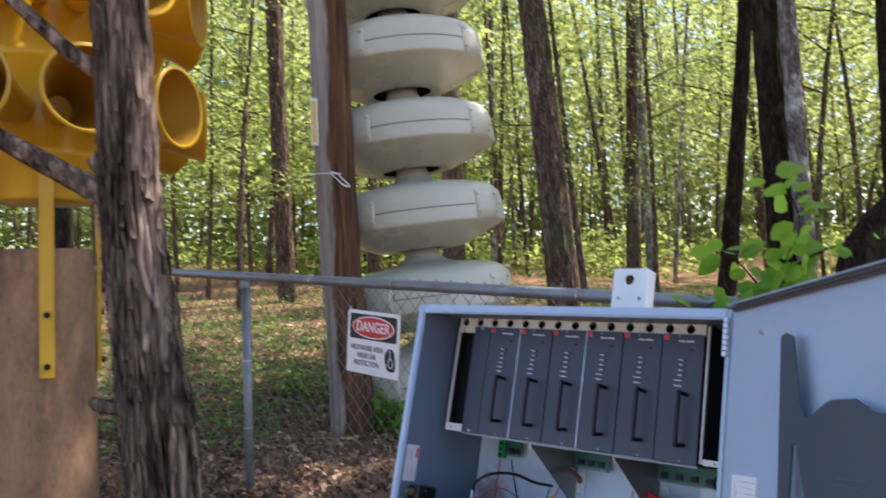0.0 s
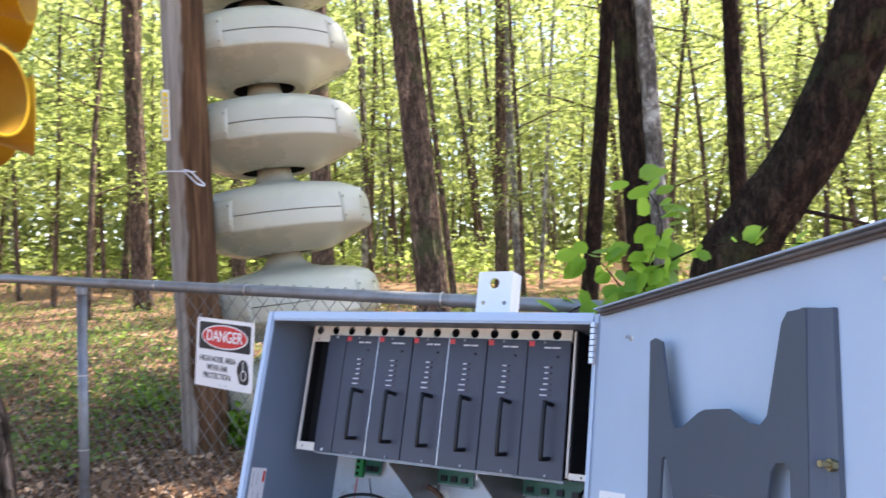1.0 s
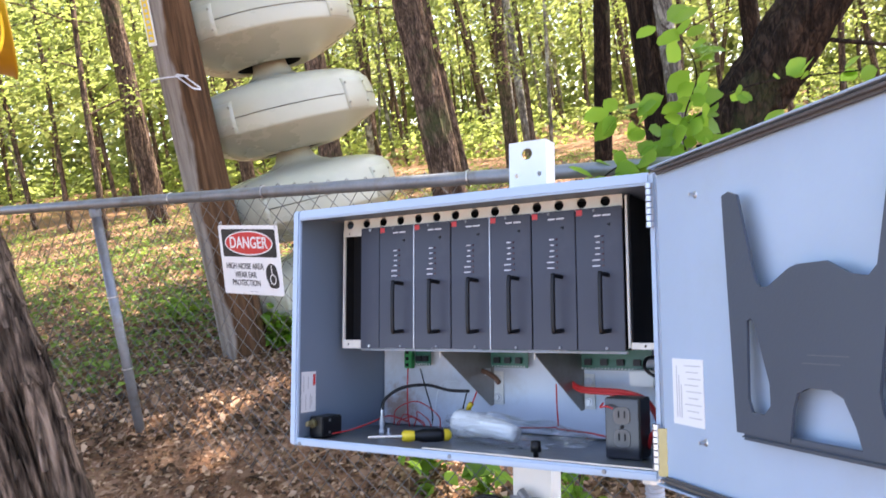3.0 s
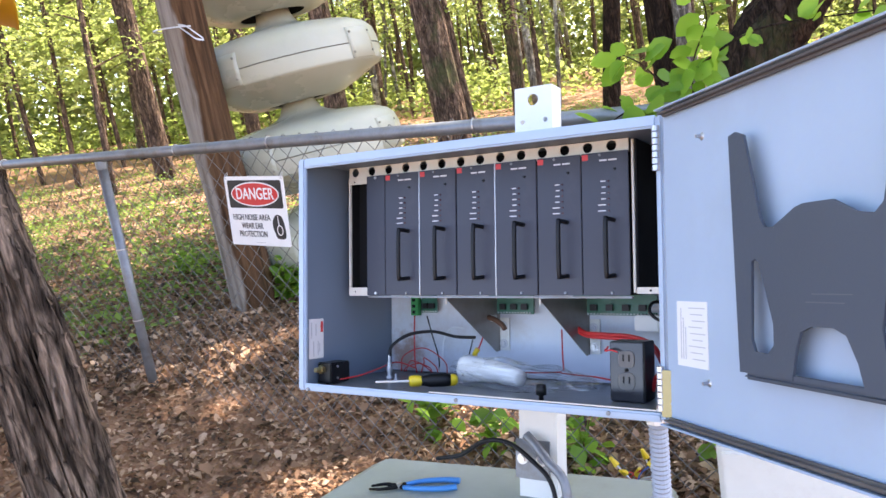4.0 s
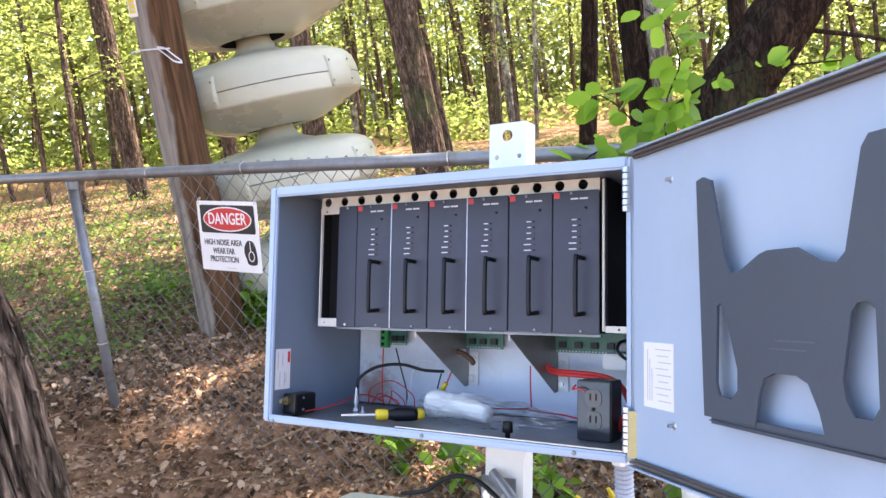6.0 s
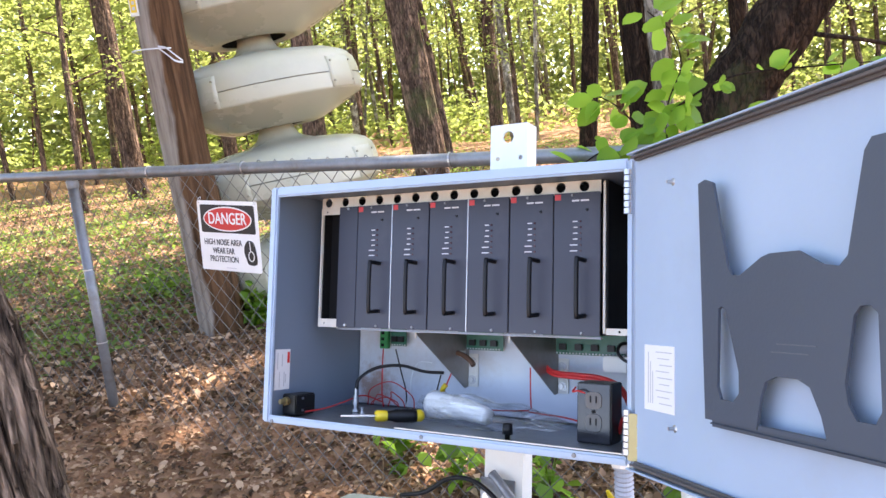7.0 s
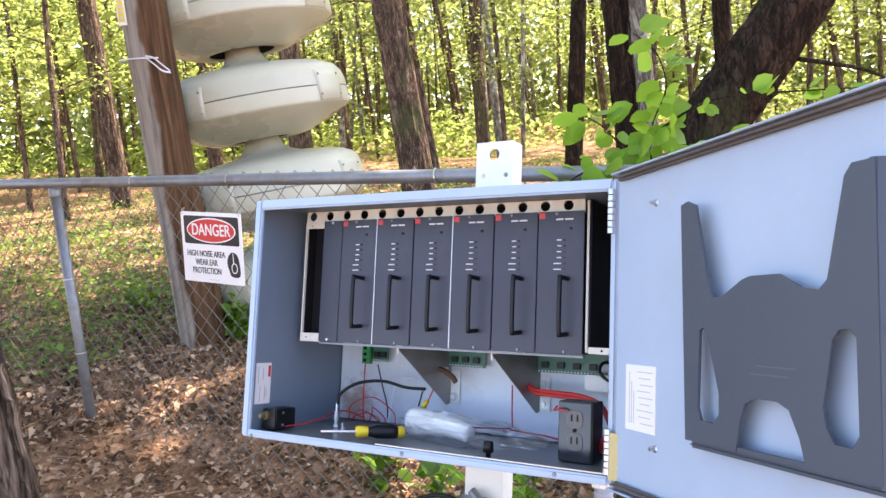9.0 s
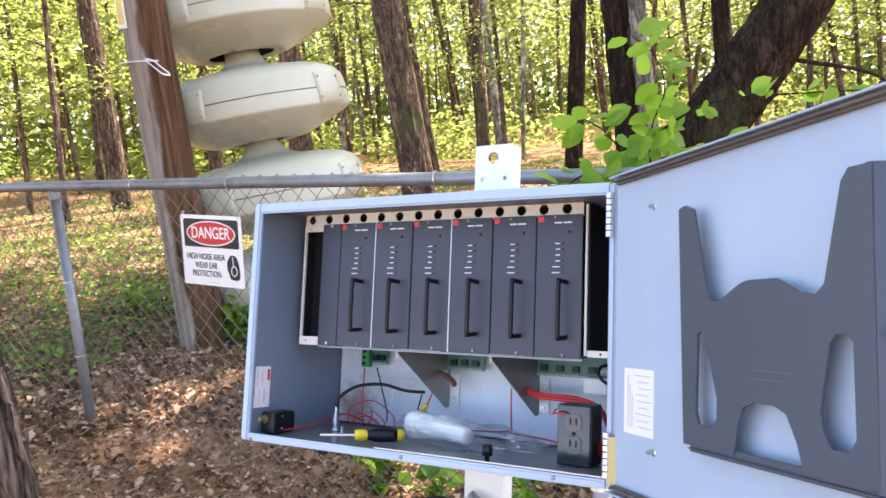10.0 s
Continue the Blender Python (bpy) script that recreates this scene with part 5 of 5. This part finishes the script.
def forest_tree(path, r, mat, label, crown=True, limbs=(), seed=1):
    rng = np.random.default_rng(seed)
    x, y, _ = path[0]
    t = thing("tree", Matrix(), label, "tree", "larger trees in the wood")
    part("trunk", tube(bmesh.new(), path, r, 56, 14, 0.09, 3.2 / max(r[0], 0.1) * 0.25, groove=0.10), M[mat], t, "", True)
    for q, rr in limbs:
        part("limb", tube(bmesh.new(), q, rr, 10, 6, 0.1, 6), M[mat], t, "", True)
    hx, hy, hz = path[-1]
    for k in range(3):
        a = 2.1 * k + seed
        q = [(hx, hy, hz - 1.5 - 0.4 * k), (hx + 0.8 * math.cos(a), hy + 0.8 * math.sin(a), hz - 0.9), (hx + 1.8 * math.cos(a), hy + 1.8 * math.sin(a), hz - 0.2)]
        part("limb", tube(bmesh.new(), q, (r[1] * 0.6, 0.02), 8, 5, 0.1, 6), M[mat], t, "", True)
    c = crown_points(rng, 260, 2.6, 7) + (hx, hy, hz + 0.6)
    o = new("crown", quads("crown", leaves(rng, c, 0.11), M["leaf"], 6))
    o.parent = t


EYE = (0.98, -0.96)


def spot(az, d):
    return EYE[0] - d * math.sin(radians(az)), EYE[1] + d * math.cos(radians(az))


def straight(az, d, lean_side=0.0, top=9.0, bow=0.0):
    """The centre line of a trunk at a bearing and distance, leaning to the side by metres for each metre of height."""
    x, y = spot(az, d)
    sx, sy = math.cos(radians(az)), math.sin(radians(az))
    g = gz(x, y)
    return [(x + sx * (lean_side * h + bow * math.sin(h * 0.5)), y + sy * (lean_side * h + bow * math.sin(h * 0.5)), g + h) for h in (-0.2, 1.0, 2.2, 3.6, 5.5, top)]


forest_tree(straight(51.8, 11.0, -0.03, 11), (0.135, 0.10), "bark", "tall brown-barked tree trunk in the wood", seed=2)
forest_tree(straight(30.8, 7.4, -0.085, 9, 0.03), (0.165, 0.10), "bark", "furrowed grey-brown trunk behind the fence", seed=3)
forest_tree(straight(39.2, 9.5, 0.0, 10), (0.15, 0.10), "bark", "brown trunk behind the stacked siren", seed=4)
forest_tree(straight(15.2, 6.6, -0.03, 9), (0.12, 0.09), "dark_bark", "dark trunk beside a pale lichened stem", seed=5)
forest_tree(straight(13.75, 6.5, -0.03, 9), (0.075, 0.06), "pale_bark", "pale lichen-covered stem beside a dark trunk", seed=6)
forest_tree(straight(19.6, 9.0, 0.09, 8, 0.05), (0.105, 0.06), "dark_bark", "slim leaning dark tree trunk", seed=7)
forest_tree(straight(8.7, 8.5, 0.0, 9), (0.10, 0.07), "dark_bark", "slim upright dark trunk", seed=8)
forest_tree(straight(-2.4, 8.5, -0.02, 9), (0.16, 0.11), "bark", "brown trunk beyond the cabinet door", seed=9)
forest_tree(straight(-8.8, 7.5, -0.02, 9), (0.19, 0.13), "bark", "thick brown trunk at the wood's edge", seed=10)
forest_tree(straight(62.3, 8.2, 0.0, 9), (0.14, 0.10), "dark_bark", "dark trunk beyond the yellow siren", seed=11)
forest_tree(straight(67.5, 7.0, 0.0, 9), (0.12, 0.09), "dark_bark", "dark trunk behind the stub pole", seed=12)
forest_tree(straight(45.3, 13.0, 0.01, 10), (0.12, 0.08), "bark", "distant brown tree trunk", seed=13)
forest_tree(straight(26.0, 12.0, 0.03, 10), (0.10, 0.07), "bark", "distant slim brown trunk", seed=14)


def swept(az_el, d):
    out = []
    for az, el in az_el:
        x, y = spot(az, d)
        out.append((x, y, 1.5 + d * math.tan(radians(el))))
    return out


bx, by = spot(10.6, 4.9)
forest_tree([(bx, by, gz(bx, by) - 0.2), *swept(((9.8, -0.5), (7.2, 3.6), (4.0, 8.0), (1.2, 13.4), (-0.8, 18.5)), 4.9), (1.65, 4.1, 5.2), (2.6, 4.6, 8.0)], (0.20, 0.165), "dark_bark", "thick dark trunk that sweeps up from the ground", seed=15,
            limbs=[([(bx + 0.55, by + 0.05, 1.85), (bx + 0.9, by + 0.4, 1.75), (bx + 1.1, by + 0.8, 1.6)], (0.014, 0.007))])


def sapling(seed):
    rng = np.random.default_rng(seed)
    t = thing("sapling", Matrix(), "slender young tree with bright spring leaves", "tree", "young trees in the wood")
    h = 5.5 + 2 * rng.random()
    s = rng.normal(size=2) * 0.25
    part("trunk", tube(bmesh.new(), [(0, 0, -0.3), (s[0] * 0.3, s[1] * 0.3, h * 0.35), (s[0], s[1], h * 0.7), (s[0] * 1.4, s[1] * 1.4, h)], (0.05, 0.014), 8, 6, 0.08, 6), M["bark"], t, "", True)
    pts = []
    for k in range(9):
        z = 1.7 + (h - 1.9) * k / 8
        a = rng.random() * 6.28
        ln = 0.7 + 1.1 * rng.random()
        o = Vector((s[0] * z / h, s[1] * z / h, z))
        e = o + Vector((math.cos(a) * ln, math.sin(a) * ln, 0.25 * ln))
        part("limb", tube(bmesh.new(), [o, (o + e) / 2 + Vector((0, 0, 0.1)), e], (0.016, 0.004), 5, 3), M["bark"], t)
        f = rng.random(340)[:, None]
        pts.append(np.array(o) * (1 - f) + np.array(e) * f + rng.normal(size=(340, 3)) * (0.26, 0.26, 0.13))
    o = new("crown", quads("crown", leaves(rng, np.concatenate(pts), 0.036, 0.6), M["leaf"], 6))
    o.parent = t
    return t


rnd = random.Random(11)
kinds = [sapling(40 + k) for k in range(5)]
for k in range(58):
    az = -14 + 92 * ((k * 0.618) % 1.0)
    d = 10.0 + 16 * ((k * 0.7549) % 1.0)
    x, y = spot(az, d)
    m = pose(x, y, gz(x, y), rnd.uniform(-4, 4), rnd.uniform(-4, 4), rnd.uniform(0, 360)) @ Matrix.Scale(rnd.uniform(0.8, 1.25), 4)
    if k < 5:
        kinds[k].matrix_basis = m
    else:
        c = copy_thing(kinds[k % 5], m)


def far_woods():
    """Distant trunks and leaves, too many to count."""
    rng = np.random.default_rng(8)
    for k in range(120):
        az, d = rng.uniform(-20, 85), rng.uniform(14, 46)
        x, y = spot(az, d)
        g, h, r = gz(x, y), rng.uniform(8, 15), rng.uniform(0.025, 0.095)
        dx, dy = rng.normal(size=2) * 0.9
        pale = k % 3 == 0
        o = part("far_tree", tube(bmesh.new(), [(x, y, g - 0.3), (x + dx * 0.5, y + dy * 0.5, g + h * 0.5), (x + dx, y + dy, g + h)], (r, r * 0.5), 8, 5, 0.06, 5), M["pale_bark" if pale else "bark"], None, "", True)
        tagged(o, "distant slender trunk, " + ("pale grey" if pale else "brown"), "tree", "distant trunks in the wood")
    n = 260
    az, d = rng.uniform(-22, 88, n), 15 + 33 * rng.random(n) ** 0.8
    x, y = EYE[0] - d * np.sin(np.radians(az)), EYE[1] + d * np.cos(np.radians(az))
    z = ground_height(x, y) + rng.uniform(0.3, 1, n) ** 1.2 * (9 + 0.12 * d)
    k = rng.integers(0, n, 160000)
    c = np.stack([x, y, z], 1)[k] + rng.normal(size=(len(k), 3)) * (1.3, 1.3, 0.75)
    c[:, 2] = np.maximum(c[:, 2], ground_height(c[:, 0], c[:, 1]) + 0.1)
    tagged(new("far_leaves", quads("far_leaves", leaves(rng, c, 0.125), M["far_leaf"], 6)), "sunlit spring leaves of the distant wood", "foliage", kind="stuff")
    n = 105000
    az, d = np.radians(rng.uniform(-24, 90, n)), rng.uniform(44, 66, n)
    x, y = EYE[0] - d * np.sin(az), EYE[1] + d * np.cos(az)
    c = np.stack([x, y, ground_height(x, y) + 18 * rng.random(n) ** 1.7], 1)
    tagged(new("far_thicket", quads("far_thicket", leaves(rng, c, 0.32, 0.2), M["far_leaf"], 6)), "hazy green thicket behind the wood", "foliage", kind="stuff")
    # low brush on the woodland edge
    n = 130
    az, d = rng.uniform(-20, 85, n), rng.uniform(15, 36, n)
    x, y = EYE[0] - d * np.sin(np.radians(az)), EYE[1] + d * np.cos(np.radians(az))
    k = rng.integers(0, n, 42000)
    c = np.stack([x, y, ground_height(x, y) + 0.35], 1)[k] + rng.normal(size=(len(k), 3)) * (0.55, 0.55, 0.32)
    c[:, 2] = np.maximum(c[:, 2], ground_height(c[:, 0], c[:, 1]) + 0.03)
    tagged(new("undergrowth", quads("undergrowth", leaves(rng, c, 0.075), M["leaf"], 6)), "low green brush among the trees", "shrubs", kind="stuff")
    # unseen roof of leaves over the clearing, added and placed to shade the cabinet
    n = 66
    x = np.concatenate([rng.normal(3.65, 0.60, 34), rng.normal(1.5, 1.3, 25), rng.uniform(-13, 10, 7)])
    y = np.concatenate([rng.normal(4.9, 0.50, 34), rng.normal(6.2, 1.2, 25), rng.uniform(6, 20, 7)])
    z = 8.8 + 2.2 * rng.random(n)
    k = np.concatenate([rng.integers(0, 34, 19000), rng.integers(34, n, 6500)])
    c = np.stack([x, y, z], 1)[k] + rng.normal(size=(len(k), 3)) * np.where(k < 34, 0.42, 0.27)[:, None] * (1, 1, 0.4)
    # gaps cut between the sprays to aim sunflecks at the ground beyond the cabinet
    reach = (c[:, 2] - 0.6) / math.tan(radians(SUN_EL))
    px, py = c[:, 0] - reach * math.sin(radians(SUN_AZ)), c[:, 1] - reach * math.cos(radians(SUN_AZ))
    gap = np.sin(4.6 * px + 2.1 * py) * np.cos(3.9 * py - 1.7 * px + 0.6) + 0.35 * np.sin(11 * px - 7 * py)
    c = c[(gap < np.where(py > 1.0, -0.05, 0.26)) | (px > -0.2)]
    tagged(new("shade_canopy", quads("shade_canopy", leaves(rng, c, 0.17), M["far_leaf"], 6)), "unseen high leaf canopy, added to shade the cabinet", "foliage", kind="stuff")


far_woods()


def forest_floor():
    rng = np.random.default_rng(21)
    for n, size, far, power, curl, height, nm, lab in ((150000, 0.0125, 12, 1.5, 1.6, 0.010, "leaf_litter", "dry brown leaves scattered over the ground"), (52000, 0.023, 11, 1.15, 2.2, 0.012, "curled_litter", "larger curled dry oak leaves on the ground")):
        d = 1.2 + far * rng.random(n) ** power
        az = np.radians(rng.uniform(-5, 80, n))
        x, y = EYE[0] - d * np.sin(az), EYE[1] + d * np.cos(az)
        c = np.stack([x, y, ground_height(x, y) + 0.006 + height * rng.random(n)], 1)
        patchy = 0.5 + 0.5 * np.sin(2.3 * x + 1.1 * y) * np.cos(1.7 * y - 0.9 * x + 0.6)
        keep = ~((np.hypot(x + 0.72, y - 0.15) < 0.9) & (rng.random(n) < (0.3 if size < 0.02 else 0.85))) & (rng.random(n) < 0.55 + 0.6 * patchy)
        tagged(new(nm, quads(nm, leaves(rng, c[keep], size, 0.55, 1.6, 0.35, curl), M["dry"], 6)), lab, "leaf litter", kind="stuff")
    k = 640
    d = 3.8 + 10 * rng.random(k) ** 1.2
    az = np.radians(rng.uniform(-5, 80, k))
    px, py = EYE[0] - d * np.sin(az), EYE[1] + d * np.cos(az)
    bare = (py < 0.7) & (px < 0.2)
    px, py = px[~bare], py[~bare]
    i = rng.integers(0, len(px), 36000)
    q = np.stack([px[i], py[i], np.zeros(len(i))], 1) + rng.normal(size=(len(i), 3)) * (0.19, 0.19, 0)
    q[:, 2] = ground_height(q[:, 0], q[:, 1]) + 0.02 + 0.15 * rng.random(len(i)) ** 2
    tagged(new("ground_plants", quads("ground_plants", leaves(rng, q, 0.023, 0.8, 1.5), M["weed"], 6)), "low green seedlings and creeping plants", "plants", kind="stuff")
    bm = bmesh.new()
    for j in range(500):
        a, d = radians(rng.uniform(-10, 80)), 1.0 + 6 * rng.random() ** 1.5
        x, y = EYE[0] - d * math.sin(a), EYE[1] + d * math.cos(a)
        t, ln = rng.random() * 6.28, rng.uniform(0.05, 0.25)
        e = (x + ln * math.cos(t), y + ln * math.sin(t))
        rod(bm, (x, y, gz(x, y) + 0.012), (e[0], e[1], gz(*e) + 0.02), rng.uniform(0.001, 0.004), seg=4, caps=False)
    tagged(part("twigs", bm, M["post"]), "fallen twigs on the ground", "twigs", kind="stuff")


forest_floor()


def shrub_plant(x, y, n, seed, size=0.05, tall=0.3):
    rng = np.random.default_rng(seed)
    t = thing("shrub", pose(x, y, gz(x, y)), "leafy green weed clump by the fence", "plant", "weeds by the fence")
    pts = []
    for k in range(6):
        a, h = rng.random() * 6.28, tall * rng.uniform(0.5, 1)
        e = (0.35 * h * math.cos(a), 0.35 * h * math.sin(a), h)
        part("stem", tube(bmesh.new(), [(0, 0, -0.02), (e[0] * 0.4, e[1] * 0.4, h * 0.6), e], (0.003, 0.0012), 5, 3), M["vine"], t)
        f = rng.random(n // 6)[:, None] ** 0.6
        pts.append(np.array(e) * f + rng.normal(size=(n // 6, 3)) * 0.045)
    o = new("foliage", quads("foliage", leaves(rng, np.concatenate(pts), size, 0.7, 1.4), M["vine"], 6))
    o.parent = t


for x, y, n, sd, tl in ((-1.60, 1.66, 170, 1, 0.17), (-1.42, 1.62, 130, 2, 0.15), (-0.45, 1.0, 54, 3, 0.16), (-0.20, 0.95, 42, 4, 0.16), (0.08, 0.98, 48, 5, 0.18), (0.52, 1.05, 42, 6, 0.16), (0.75, 0.95, 48, 7, 0.2), (-2.6, 1.9, 90, 8, 0.12), (-3.0, 2.6, 120, 9, 0.16), (-0.7, 1.2, 60, 10, 0.12)):
    shrub_plant(x, y, n, sd, 0.042, tl)


def build_vine():
    v = thing("vine", Matrix.Translation((0.045, 0, 0)), "bright green vine climbing over the fence rail", "vine")
    rng = random.Random(7)
    lead = [[(0.62, 0.78, gz(0.62, 0.78) - 0.03), (0.56, 0.79, 1.1), (0.50, 0.80, 1.42), (0.50, 0.82, 1.52), (0.53, 0.84, 1.60), (0.51, 0.86, 1.68), (0.46, 0.86, 1.735)],
            [(0.50, 0.80, 1.42), (0.44, 0.80, 1.47), (0.39, 0.80, 1.53), (0.33, 0.80, 1.57)],
            [(0.50, 0.80, 1.42), (0.42, 0.76, 1.44), (0.36, 0.73, 1.43), (0.31, 0.72, 1.40)],
            [(0.50, 0.82, 1.50), (0.58, 0.83, 1.545), (0.66, 0.84, 1.565), (0.80, 0.86, 1.56), (0.95, 0.88, 1.55)],
            [(0.52, 0.81, 1.45), (0.62, 0.79, 1.46), (0.74, 0.80, 1.48), (0.88, 0.82, 1.47)]]
    bm = bmesh.new()
    shape = [(0, 0), (0.18, 0.28), (0.5, 0.40), (0.80, 0.26), (1.0, 0.0), (0.80, -0.26), (0.5, -0.40), (0.18, -0.28)]
    edge = [bm.verts.new((x, y, 0.10 * abs(y) - 0.10 * x * x)) for x, y in shape]
    mid = [bm.verts.new((x, 0, -0.02 - 0.10 * x * x)) for x in (0.3, 0.7)]
    for f in ((0, 1, 8), (1, 2, 9, 8), (2, 3, 9), (3, 4, 9), (4, 5, 9), (5, 6, 9), (6, 7, 8, 9), (7, 0, 8)):
        allv = edge + mid
        bm.faces.new([allv[k] for k in f])
    me = bpy.data.meshes.new("leaf")
    bm.to_mesh(me)
    bm.free()
    me.materials.append(M["vine"])
    me.polygons.foreach_set("use_smooth", [True] * len(me.polygons))
    for i, q in enumerate(lead):
        part("stem", tube(bmesh.new(), q, (0.0032, 0.0012), 6, 6), M["dark_bark"], v, "thin brown stem")
        line = spline(q, 12)
        line = [p for p in line if p.z > 1.36]
        for k in range(int(len(line) * (0.62 if i else 0.7))):
            p = rng.choice(line)
            yaw, s = rng.choice((0, 0, 180)) + rng.uniform(-65, 65), rng.uniform(0.040, 0.074) * (0.7 if i > 2 else 1.0)
            o = new("leaf", me)
            o.parent = v
            o.matrix_basis = Matrix.Translation(p) @ pose(0, 0, 0, rng.uniform(15, 85), rng.uniform(-40, 40), yaw) @ Matrix.Scale(s, 4) @ Matrix.Translation((0.25, 0, 0))


build_vine()
